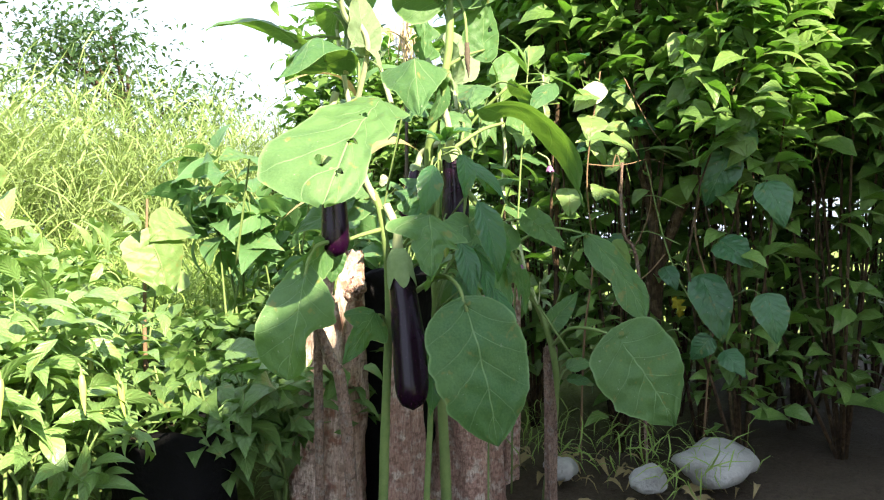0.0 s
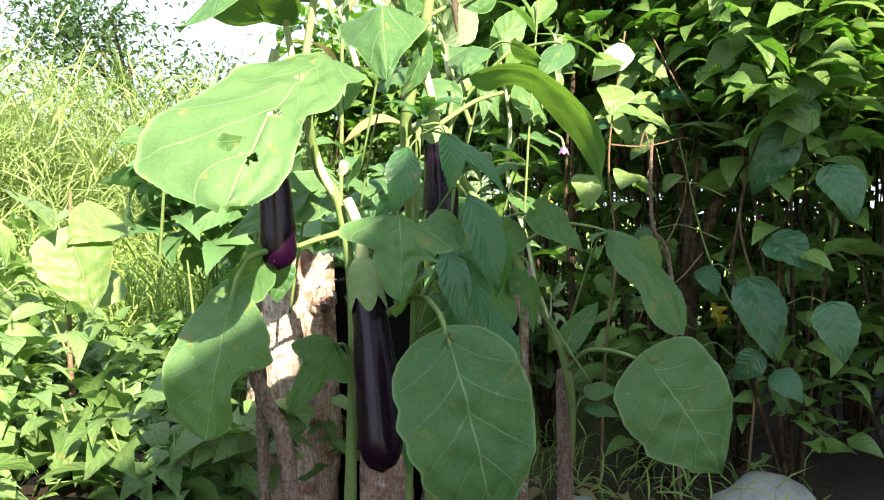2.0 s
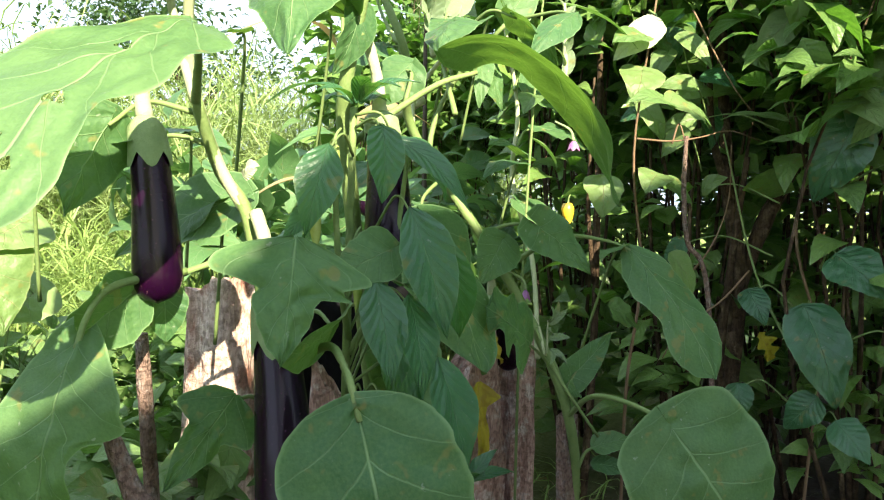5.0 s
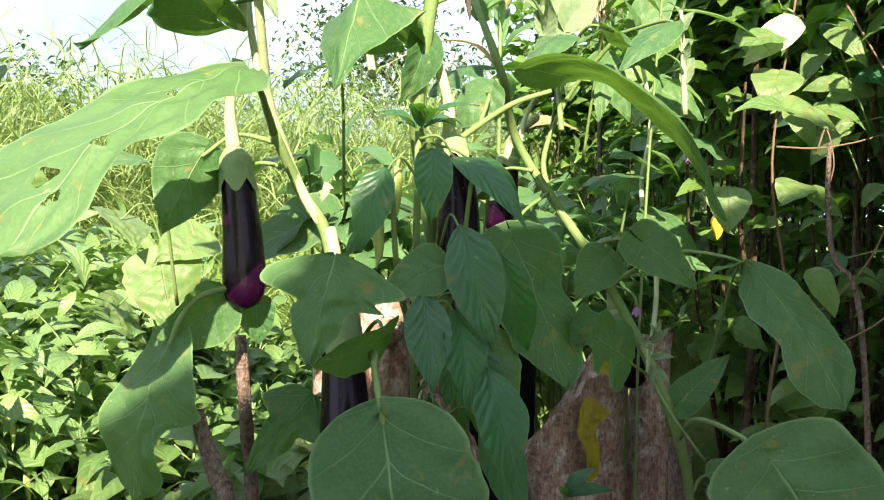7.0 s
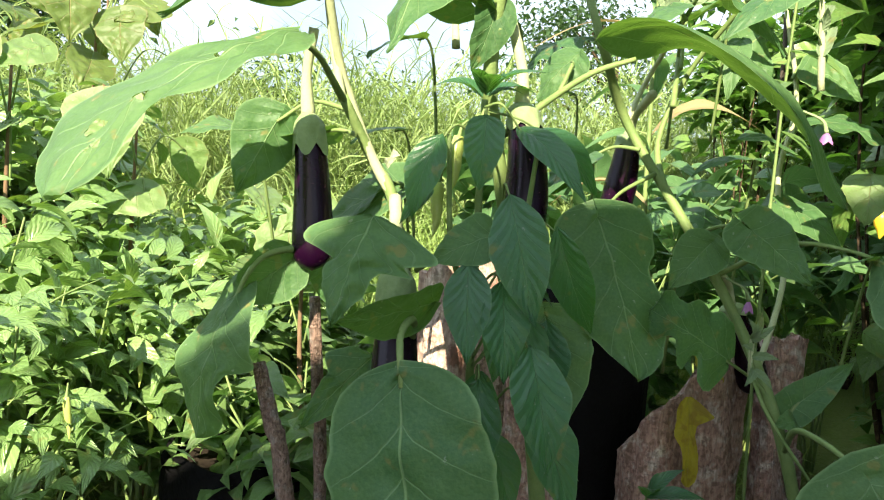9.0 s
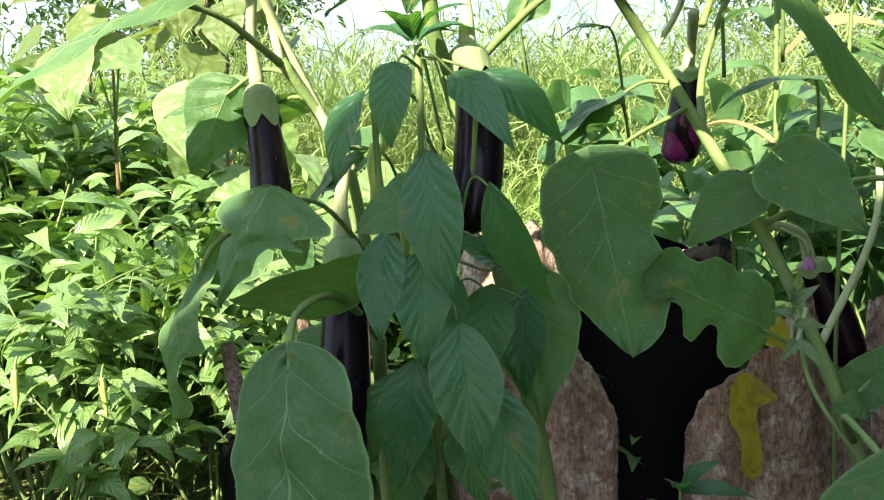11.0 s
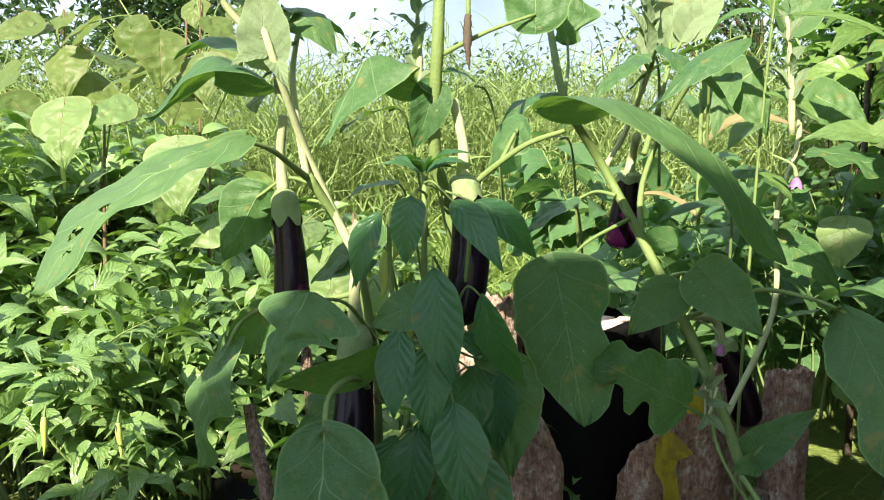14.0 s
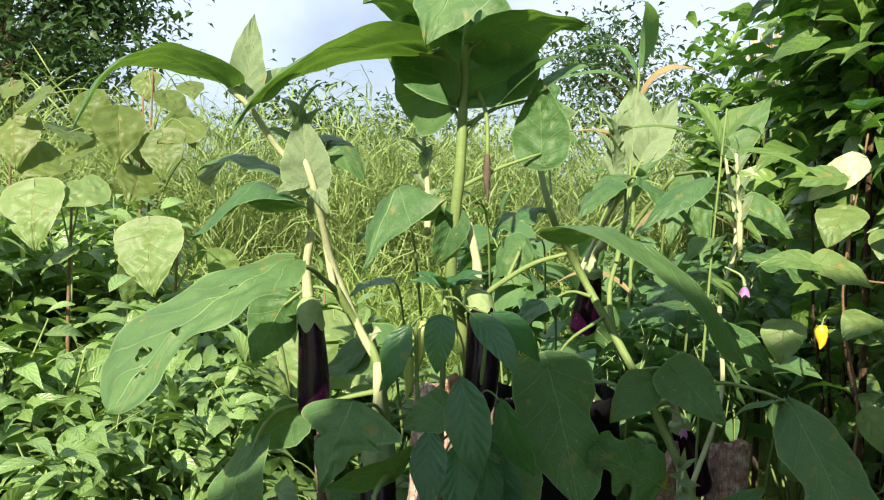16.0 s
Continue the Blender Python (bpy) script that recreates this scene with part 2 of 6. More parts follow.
def soil():
    k = Nodes("garden_soil")
    broad, clod, fine = k.noise(0.5, 4), k.noise(9, 6), k.noise(70, 5)
    earth = k.mix(k.math("MULTIPLY_ADD", fine, 0.8, k.math("MULTIPLY", clod, 0.3)), (0.02, 0.016, 0.011), (0.09, 0.07, 0.05))
    grass = k.mix(fine, (0.12, 0.18, 0.04), (0.28, 0.35, 0.1))
    far = k.node("ShaderNodeSeparateXYZ")
    k.link(k.node("ShaderNodeTexCoord").outputs["Object"], far.inputs[0])
    color = k.mix(k.ramp(k.math("MULTIPLY_ADD", broad, 1.2, k.math("ABSOLUTE", far.outputs[1])), 2.0, 3.2), earth, grass)
    k.bump(k.math("ADD", clod, k.math("MULTIPLY", fine, 0.5)), 1.0, 0.03)
    return k.finish(color, 0.95, 0.15)


SKIN, SOIL = fruit_skin(), soil()


# ---- mesh helpers ----
def thing(name, label, category, at=(0, 0, 0), group="", kind=""):
    ob = new(name)
    ob.location, ob.empty_display_size = at, 0.05
    return tagged(ob, label, category, group, kind)


def mesh_object(name, verts, faces, material, parent=None, label="", uvs=None, smooth=True):
    me = bpy.data.meshes.new(name)
    me.from_pydata([tuple(v) for v in verts], [], faces)
    me.materials.append(material)
    if uvs is not None:
        layer = me.uv_layers.new(name="UVMap")
        loops = np.empty(len(me.loops), np.int32)
        me.loops.foreach_get("vertex_index", loops)
        layer.data.foreach_set("uv", np.asarray(uvs, np.float32)[loops].ravel())
    me.polygons.foreach_set("use_smooth", [smooth] * len(me.polygons))
    ob = new(name, me)
    if parent:
        ob.parent = parent
        root = parent
        off = Vector((0, 0, 0))
        while root:
            off += root.location
            root = root.parent
        ob.location = -off
    return tagged(ob, label)


def smooth_path(points, per=6):
    """A round line through the points."""
    p = [Vector(q) for q in points]
    p = [p[0] * 2 - p[1], *p, p[-1] * 2 - p[-2]]
    line = []
    for a, b, c, d in zip(p, p[1:], p[2:], p[3:]):
        for i in range(per):
            t = i / per
            line.append(0.5 * (2 * b + (c - a) * t + (2 * a - 5 * b + 4 * c - d) * t * t + (3 * b - a - 3 * c + d) * t**3))
    return line + [p[-2]]


def tube_data(points, radii, sides=8, per=6, bumps=0.06, seed=0, start=0):
    line = smooth_path(points, per)
    rnd = random.Random(seed)
    rs = np.interp(np.linspace(0, 1, len(line)), np.linspace(0, 1, len(radii)), radii)
    verts, faces = [], []
    up = Vector((0.31, 0.77, 0.55))
    for i, q in enumerate(line):
        ahead = (line[min(i + 1, len(line) - 1)] - line[max(i - 1, 0)]).normalized()
        side = ahead.cross(up).normalized()
        over = side.cross(ahead)
        for j in range(sides):
            a = math.tau * j / sides
            r = rs[i] * (1 + bumps * rnd.uniform(-1, 1))
            verts.append(q + side * math.cos(a) * r + over * math.sin(a) * r)
    for i in range(len(line) - 1):
        for j in range(sides):
            a, b = i * sides + j, i * sides + (j + 1) % sides
            faces.append((start + a, start + b, start + b + sides, start + a + sides))
    faces.append(tuple(start + j for j in reversed(range(sides))))
    faces.append(tuple(start + (len(line) - 1) * sides + j for j in range(sides)))
    return verts, faces


def tube(name, points, radii, material, parent=None, label="", sides=8, per=6, bumps=0.06, seed=0):
    v, f = tube_data(points, radii, sides, per, bumps, seed)
    return mesh_object(name, v, f, material, parent, label)


def tubes(name, runs, material, parent=None, label="", sides=6, per=4):
    """Several branches of one wood in one mesh."""
    verts, faces = [], []
    for n, (points, radii) in enumerate(runs):
        v, f = tube_data(points, radii, sides, per, 0.08, n, len(verts))
        verts += v
        faces += f
    return mesh_object(name, verts, faces, material, parent, label)


def outline(kind, v, seed):
    """Half width of a leaf at v from base to tip, 1 at the widest."""
    if kind == "lance":
        return max(0.0, math.sin(math.pi * v**0.82)) ** 0.9 * (1.0 - 0.45 * v**3)
    if kind == "broad":
        rim = [0.0, 0.3, 0.38, 0.4, 0.44, 0.52, 0.66, 0.84, 0.98, 1.0, 0.85, 0.55, 0.0]
        return float(np.interp(v, np.linspace(0, 1, len(rim)), rim)) + 0.03 * math.sin(17 * v + seed) * math.sin(math.pi * v)
    if kind == "ovate":
        return max(0.0, math.sin(math.pi * v**0.6)) ** 0.72 * (1.0 - 0.3 * v**4)
    if kind == "three":
        rim = [(0, 0.1), (0.04, 0.5), (0.1, 0.74), (0.17, 0.9), (0.23, 1.0), (0.26, 0.93), (0.3, 0.68), (0.34, 0.5), (0.4, 0.44), (0.5, 0.46), (0.6, 0.43), (0.75, 0.3), (0.9, 0.13), (1, 0)]
        return float(np.interp(v, [p for p, q in rim], [q for p, q in rim]))
    if kind == "oak":
        return max(0.0, math.sin(math.pi * v**0.75)) ** 0.5 * (0.72 + 0.3 * math.cos(math.tau * (3.0 * v + 0.1)))
    if kind == "heart":
        return max(0.0, math.sin(math.pi * v**0.48)) ** 0.72 * (1.0 - 0.35 * v**3)
    return max(0.0, math.sin(math.pi * v**0.58)) ** 0.8 * (1.0 - 0.34 * v**3) + 0.1 * noise.noise((v * 3.3, seed * 1.7, 5)) * math.sin(math.pi * v)


BACK = {"egg": 0.12, "broad": 0.03, "heart": 0.3, "three": 0.02, "oak": 0.03, "ovate": 0.04, "lance": 0.0}


@functools.lru_cache(maxsize=None)
def soft_rim_cached(rows, column):
    """One half of a leaf's outline at 201 steps from base to tip, its corners rounded."""
    v = np.linspace(0, 1, 201)
    raw = np.interp(v, [r[0] for r in rows], [r[column] for r in rows])
    wide = np.concatenate([raw[6:0:-1], raw, raw[-2:-8:-1]])
    bell = np.exp(-((np.arange(-6, 7) / 3.0) ** 2))
    smooth = np.convolve(wide, bell / bell.sum(), "valid")
    blend = np.clip(np.minimum(v, 1 - v) / 0.04, 0, 1)
    return [float(q) for q in raw * (1 - blend) + smooth * blend]


def soft_rim(rows, column):
    return soft_rim_cached(tuple(rows), column)


def leaf(parent, base, tip, width, facing, kind="egg", arch=0.06, fold=0.12, wave=0.05, droop=0.0, material=None, seed=1, holes=(), stalk=None, stalk_r=0.0028, label="", twist=0.0, rim=None, via=(), back=None):
    """One leaf blade from base to tip whose upper side faces `facing`. The midrib runs through the points `via`; arch bows it outwards,
    fold lifts the halves, holes are (across, along, radius) on the blade. rim: rows of (along, one half, other half), the halves
    in units of half the width. stalk: points of the petiole, which ends at the base."""
    material = material or EGG_LEAF
    fineness = 4 if holes else 1
    if fineness == 1 and (width > 0.09 or rim):
        fineness = 2
    nu, nv = 12 * fineness, (50 if kind == "three" else 34 if kind == "oak" or rim else 20) * fineness
    b, t = Vector(base), Vector(tip)
    line = smooth_path([b, *via, t], 12) if via else [b, t]
    run_at = [0.0]
    for p, q in zip(line, line[1:]):
        run_at.append(run_at[-1] + (q - p).length)
    length = run_at[-1]
    xs, ys, zs = ([p[k] for p in line] for k in range(3))

    def rib(v):
        """The midrib's point at v, carried on straight past its ends."""
        d = min(max(v, 0.0), 1.0) * length
        p = Vector((np.interp(d, run_at, xs), np.interp(d, run_at, ys), np.interp(d, run_at, zs)))
        return p if 0 <= v <= 1 else p + (line[1] - line[0]).normalized() * (v * length) if v < 0 else p + (line[-1] - line[-2]).normalized() * ((v - 1) * length)

    face = Vector(facing).normalized()
    rnd = random.Random(seed * 7 + 3)
    p1, p2 = rnd.uniform(0, 90), rnd.uniform(0, 90)
    back = BACK[kind] if back is None else back
    verts, uvs, flat = [], [], []
    for i in range(nv + 1):
        v = i / nv
        a = (rib(min(v + 0.06, 1.0)) - rib(max(v - 0.06, 0.0))).normalized()
        n = (face - a * face.dot(a)).normalized()
        s = a.cross(n)
        sd, nn = s * math.cos(twist * v) + n * math.sin(twist * v), n * math.cos(twist * v) - s * math.sin(twist * v)
        for j in range(nu + 1):
            u = -1 + 2 * j / nu
            turn = 5.0 if u > 0 else 0.0
            if rim:
                shape = soft_rim(rim, 1 if u > 0 else 2)[round(v * 200)]
            else:
                shape = outline(kind, v, seed + (0.6 if u > 0 else 0))
            half = width / 2 * shape * (1 + 0.1 * noise.noise((v * 4.0 + p1, turn, 0)) + 0.05 * noise.noise((v * 13.0 + p1, turn, 3)))
            run = v - back * abs(u) ** 1.4 * (1 - v) ** 2
            if kind == "three":
                run += 0.1 * abs(u) ** 2 * math.exp(-(((v - 0.27) / 0.14) ** 2))
            if kind == "oak" and not rim:
                run += 0.05 * abs(u) ** 2
            w = abs(u) * half
            z = arch * length * 4 * v * (1 - v) - droop * length * v**3
            z += fold * w + wave * width * abs(u) ** 1.6 * 2.2 * noise.noise((v * 3.2 + p2, turn, 1))
            z += 0.05 * width * noise.noise((v * 7.0 + p1, u * 2.5, 2)) * (1 - 0.5 * abs(u))
            verts.append(rib(run) + sd * (u * half) + nn * z)
            uvs.append(((u + 1) / 2, v))
            flat.append((u * half, run * length))
    gone = set()
    a = (line[-1] - line[0]).normalized()
    s = a.cross((face - a * face.dot(a)).normalized())
    for k, (fx, fy) in enumerate(flat):
        for hx, hy, hr in holes:
            away, g = math.hypot(fx - hx, fy - hy), math.atan2(fy - hy, fx - hx)
            edge = hr * (1 + 0.22 * math.sin(3 * g + hx * 90) + 0.1 * math.sin(7 * g))
            if away < edge:
                verts[k] = verts[k] + s * (math.cos(g) * (edge - away)) + a * (math.sin(g) * (edge - away))
                gone.add(k)
    faces = []
    for i in range(nv):
        for j in range(nu):
            q = (i * (nu + 1) + j, i * (nu + 1) + j + 1, (i + 1) * (nu + 1) + j + 1, (i + 1) * (nu + 1) + j)
            if not all(k in gone for k in q):
                faces.append(q)
    ob = mesh_object("leaf", verts, faces, material, parent, label, uvs)
    if stalk:
        ahead = (rib(0.1) - b).normalized()
        petiole = tube("petiole", [*stalk, b + ahead * 0.012], [stalk_r * 1.35, stalk_r, stalk_r * 0.8], STEM, ob, seed=seed)
        petiole.location = ob.location * 0
    return ob


def fruit(parent, top, tip, radius, hang, label="", bend=0.008, cap=0.3, fat=0.72, seed=0):
    """A long aubergine from its calyx to its tip, with the stalk it hangs by."""
    t0, t1 = Vector(top), Vector(tip)
    axis = t1 - t0
    length = axis.length
    axis.normalize()
    side = axis.cross(Vector((0.2, 1, 0.1))).normalized()
    front = side.cross(axis)
    rings, sides = 30, 24
    verts, faces = [], []

    def radius_at(v):
        body = 0.62 + 0.38 * min(1, v / fat) ** 0.9
        return radius * body * (1 if v < 0.82 else max(0.0, 1 - ((v - 0.82) / 0.18) ** 2.4) ** 0.5)

    def centre(v):
        return t0 + axis * (length * v) + side * (bend * math.sin(math.pi * v)) + front * (bend * 0.5 * math.sin(2.4 * v))

    for i in range(rings + 1):
        v = 0.06 + 0.94 * i / rings
        for j in range(sides):
            g = math.tau * j / sides
            r = radius_at(v) * (1 + 0.012 * math.sin(2 * g + seed) + 0.004 * math.sin(3 * g + 4 * v))
            verts.append(centre(v) + side * math.cos(g) * r + front * math.sin(g) * r)
    for i in range(rings):
        for j in range(sides):
            p, q = i * sides + j, i * sides + (j + 1) % sides
            faces.append((p, p + sides, q + sides, q))
    faces.append(tuple(range(sides)))
    body = mesh_object("fruit", verts, faces, SKIN, parent, label)
    verts, faces = [], []
    rings = 12
    for i in range(rings + 1):
        f = i / rings
        for j in range(30):
            g = math.tau * j / 30
            lobe = 1 - (0.3 * (1 - abs(math.cos(2.5 * g + seed)) ** 1.2) if f > 0.5 else 0.3 * (1 - abs(math.cos(2.5 * g + seed)) ** 1.2) * (f / 0.5) ** 2)
            v = cap * f * lobe - 0.012 * (1 - f)
            r = (radius_at(max(v, 0.06)) + 0.0018 + 0.0012 * f) * min(1.0, (0.1 + 3.2 * f) ** 0.5) * (1 + 0.03 * math.sin(9 * g + 4 * f))
            verts.append(centre(v) + side * math.cos(g) * r + front * math.sin(g) * r)
    for i in range(rings):
        for j in range(30):
            p, q = i * 30 + j, i * 30 + (j + 1) % 30
            faces.append((p, p + 30, q + 30, q))
    faces.append(tuple(range(30)))
    c = mesh_object("calyx", verts, faces, CALYX, body, "hairy green calyx with pointed lobes")
    c.location = (0, 0, 0)
    st = tube("stalk", [t0 + axis * 0.004, *hang], [radius * 0.36, radius * 0.24, radius * 0.26], PALE_STEM, body, "pale downy fruit stalk", 10)
    st.location = (0, 0, 0)
    return body


def blades(name, place, ahead, facing, lengths, widths, material, parent=None, label="", kind="ovate", rows=4, arch=0.12, fold=0.2, droop=0.15):
    """Many small leaves in one mesh: numpy arrays of base points, directions and facings."""
    count = len(place)
    a = ahead / np.linalg.norm(ahead, axis=1, keepdims=True)
    n = facing - a * (facing * a).sum(1, keepdims=True)
    n /= np.linalg.norm(n, axis=1, keepdims=True) + 1e-9
    s = np.cross(a, n)
    shape = []
    for i in range(rows + 1):
        v = i / rows
        h = outline(kind, v, 1)
        for u in (-1, 0, 1):
            shape.append((u * h / 2, v, u, h))
    verts = np.zeros((count, len(shape), 3))
    for q, (x, v, u, h) in enumerate(shape):
        z = arch * 4 * v * (1 - v) - droop * v**3
        verts[:, q] = place + a * (lengths * v)[:, None] + s * (widths * x)[:, None] + n * (lengths * z + fold * abs(u) * h / 2 * widths)[:, None]
    one = []
    for i in range(rows):
        for j in range(2):
            p = i * 3 + j
            one.append((p, p + 1, p + 4, p + 3))
    faces = (np.array(one)[None] + (np.arange(count) * len(shape))[:, None, None]).reshape(-1, 4)
    uvs = np.tile(np.array([((u + 1) / 2, v) for x, v, u, h in shape]), (count, 1))
    return mesh_object(name, verts.reshape(-1, 3), [tuple(f) for f in faces.tolist()], material, parent, label, uvs)


def random_turns(rng, count, lift=0.2, spread=0.5):
    g = rng.uniform(0, math.tau, count)
    ahead = np.stack([np.cos(g), np.sin(g), rng.normal(lift, spread, count)], 1)
    facing = np.stack([rng.normal(0, 0.45, count), rng.normal(0, 0.45, count), np.ones(count)], 1)
    return ahead, facing


# ---- large structure ----
def make_ground():
    xs = np.concatenate([[-400, -100, -30, -12], np.linspace(-6, 6, 90), [12, 30, 100, 400]])
    ys = np.concatenate([[-400, -100, -30, -10], np.linspace(-3, 9, 90), [14, 30, 100, 400]])
    verts = []
    for y in ys:
        for x in xs:
            near = 1.0 if abs(x) < 8 and -4 < y < 10 else 0.0
            verts.append((x, y, near * (0.05 * noise.noise((x * 1.3, y * 1.3, 0)) + 0.02 * noise.noise((x * 6, y * 6, 3)) - 0.02)))
    m = len(xs)
    faces = [(j * m + i, j * m + i + 1, (j + 1) * m + i + 1, (j + 1) * m + i) for j in range(len(ys) - 1) for i in range(m - 1)]
    tagged(mesh_object("ground", verts, faces, SOIL), "dark garden soil running out into rough grass", "ground", kind="structure")


def make_shade_wall():
    """An added gable wall, out of view behind the camera: its outline shapes the shade on the near plants, its wide
    opening lets sky light in.
    """
    bm = bmesh.new()
    line = [(-3.3, -0.1), (-3.3, 2.2), (-2.2, 2.4), (-1.57, 2.5), (-1.37, 2.56), (-1.2, 2.65), (-1.13, 2.78), (-1.04, 2.83), (-0.57, 2.84), (-0.27, 2.87), (0.0, 2.84), (0.3, 2.62), (1.0, 2.52), (6.5, 2.45), (6.5, -0.1),
            (1.6, -0.1), (1.6, 1.38), (-2.6, 1.38), (-2.6, -0.1)]
    front = [bm.verts.new((x, -1.9, z)) for x, z in line]
    rear = [bm.verts.new((x, -2.15, z)) for x, z in line]
    bm.faces.new(front[::-1])
    bm.faces.new(rear)
    for i in range(len(line)):
        j = (i + 1) % len(line)
        bm.faces.new((front[i], front[j], rear[j], rear[i]))
    bmesh.ops.triangulate(bm, faces=bm.faces[:])
    me = bpy.data.meshes.new("wall_south")
    bm.to_mesh(me)
    bm.free()
    me.materials.append(SHADE_PLASTER)
    tagged(new("wall_south", me), "unseen plastered gable wall with a wide opening, added to shade the plants", "wall", kind="structure")


make_ground()
make_shade_wall()


# outlines of single leaves: along, then the two halves
BITTEN = [(0, 0.1, 0.1), (0.08, 0.45, 0.35), (0.2, 0.75, 0.7), (0.34, 0.95, 0.95), (0.45, 1.05, 1.05), (0.5, 1.08, 0.9), (0.54, 1.1, 0.5), (0.62, 1.12, 0.34), (0.75, 1.08, 0.4), (0.87, 0.9, 0.4), (0.95, 0.55, 0.3), (1, 0.05, 0.05)]
NARROW = [(0, 0.05, 0.05), (0.06, 0.4, 0.3), (0.18, 0.75, 0.65), (0.34, 0.88, 0.92), (0.48, 0.72, 1.0), (0.56, 0.64, 1.0), (0.62, 0.82, 0.96), (0.74, 0.9, 0.95), (0.84, 0.74, 0.84), (0.93, 0.5, 0.5), (1, 0, 0)]
HEARTED = [(0, 0, 0), (0.02, 0.34, 0.36), (0.06, 0.64, 0.68), (0.12, 0.86, 0.9), (0.25, 1.0, 1.0), (0.36, 0.94, 1.02), (0.44, 0.86, 0.92), (0.52, 0.9, 0.86), (0.62, 0.78, 0.86), (0.72, 0.56, 0.74), (0.8, 0.48, 0.5), (0.9, 0.26, 0.3), (1, 0, 0)]
ROUND = [(0, 0, 0), (0.02, 0.32, 0.3), (0.05, 0.56, 0.52), (0.1, 0.77, 0.73), (0.2, 0.95, 0.93), (0.34, 1.0, 1.0), (0.5, 0.98, 0.97), (0.66, 0.84, 0.88), (0.8, 0.6, 0.66), (0.91, 0.33, 0.36), (1, 0, 0)]
LOBED = [(0, 0, 0), (0.015, 0.36, 0.4), (0.05, 0.7, 0.76), (0.1, 0.88, 0.97), (0.22, 1.0, 1.08), (0.32, 1.05, 1.0), (0.39, 1.03, 0.74), (0.46, 0.96, 0.7), (0.55, 0.88, 0.8), (0.68, 0.74, 0.82), (0.8, 0.5, 0.72), (0.9, 0.28, 0.55), (0.97, 0.12, 0.28), (1, 0, 0)]
ONE_SIDED = [(0, 0.2, 0.2), (0.06, 0.6, 0.6), (0.14, 0.88, 0.95), (0.24, 1.0, 1.05), (0.32, 0.97, 0.9), (0.38, 0.88, 0.36), (0.45, 0.9, 0.38), (0.52, 0.96, 0.86), (0.6, 0.86, 0.9), (0.67, 0.66, 0.36), (0.74, 0.66, 0.3), (0.84, 0.76, 0.56), (0.93, 0.6, 0.5), (1, 0, 0)]
SLANTED = [(0, 0.1, 0.1), (0.04, 0.36, 0.28), (0.13, 0.45, 0.5), (0.24, 0.5, 0.5), (0.32, 0.7, 0.44), (0.4, 0.74, 0.48), (0.5, 0.84, 0.42), (0.58, 0.92, 0.3), (0.68, 1.1, 0.36), (0.8, 1.12, 0.4), (0.9, 0.95, 0.34), (0.97, 0.55, 0.25), (1, 0.1, 0.05)]
CORDATE = [(0, 0, 0), (0.02, 0.4, 0.4), (0.06, 0.72, 0.72), (0.13, 0.94, 0.94), (0.25, 1, 1), (0.42, 0.92, 0.92), (0.6, 0.68, 0.68), (0.78, 0.38, 0.38), (0.92, 0.13, 0.13), (1, 0, 0)]
WITHERED = [(0, 0.2, 0.2), (0.06, 0.6, 0.7), (0.14, 0.8, 1.2), (0.2, 0.85, 1.6), (0.25, 0.85, 1.1), (0.3, 0.95, 0.5), (0.42, 1.0, 0.4), (0.52, 0.6, 0.5), (0.64, 0.4, 0.6), (0.8, 0.45, 0.62), (0.93, 0.4, 0.5), (1, 0.1, 0.1)]
MAPLE = [(0, 0.08, 0.08), (0.04, 0.5, 0.45), (0.1, 0.8, 0.75), (0.15, 0.94, 1.0), (0.19, 1.0, 1.06), (0.23, 0.9, 0.82), (0.27, 0.66, 0.6), (0.32, 0.48, 0.66), (0.37, 0.38, 0.76), (0.41, 0.36, 0.66), (0.46, 0.4, 0.38), (0.54, 0.42, 0.32), (0.68, 0.34, 0.28), (0.85, 0.18, 0.16), (1, 0, 0)]


# ---- the aubergine plant with the hanging fruit, nearer the chili field ----
CAM_SIDE = (-0.15, -0.95, 0.25)
left_plant = thing("eggplant_plant", "aubergine plant with broad grey-green leaves and long purple fruit", "plant", (0.16, 1.22, 0), "aubergine plants")
tube("main_stem", [(0.17, 1.24, -0.02), (0.165, 1.22, 0.3), (0.16, 1.2, 0.6), (0.135, 1.2, 0.772), (0.106, 1.215, 0.83), (0.06, 1.18, 0.91)], [0.012, 0.01, 0.0085, 0.008, 0.007], STEM, left_plant, seed=1)
tube("branch", [(0.14, 1.2, 0.77), (0.106, 1.21, 0.83), (0.075, 1.2, 0.9), (0.053, 1.18, 0.96), (0.027, 1.114, 1.072), (0.01, 1.12, 1.12)], [0.0075, 0.0065, 0.005], PALE_STEM, left_plant, "pale downy branch", seed=2)
tube("branch", [(0.06, 1.18, 0.905), (0.045, 1.19, 0.98), (0.035, 1.2, 1.06), (0.04, 1.22, 1.13)], [0.006, 0.005, 0.004], PALE_STEM, left_plant, "pale downy branch", seed=3)
leaf(left_plant, (0.004, 1.05, 0.962), (-0.235, 0.925, 0.775), 0.235, (-0.38, -0.52, 0.77), "broad", 0.08, -0.12, 0.07, 0.06, seed=3, rim=SLANTED,
     holes=((0.03, 0.245, 0.012), (-0.004, 0.262, 0.006), (0.0, 0.272, 0.0045), (-0.004, 0.2, 0.008), (0.006, 0.1, 0.007)), stalk=[(0.06, 1.178, 0.906), (0.043, 1.135, 0.926), (0.024, 1.09, 0.946)], stalk_r=0.0042, label="broad sunlit leaf with insect holes")
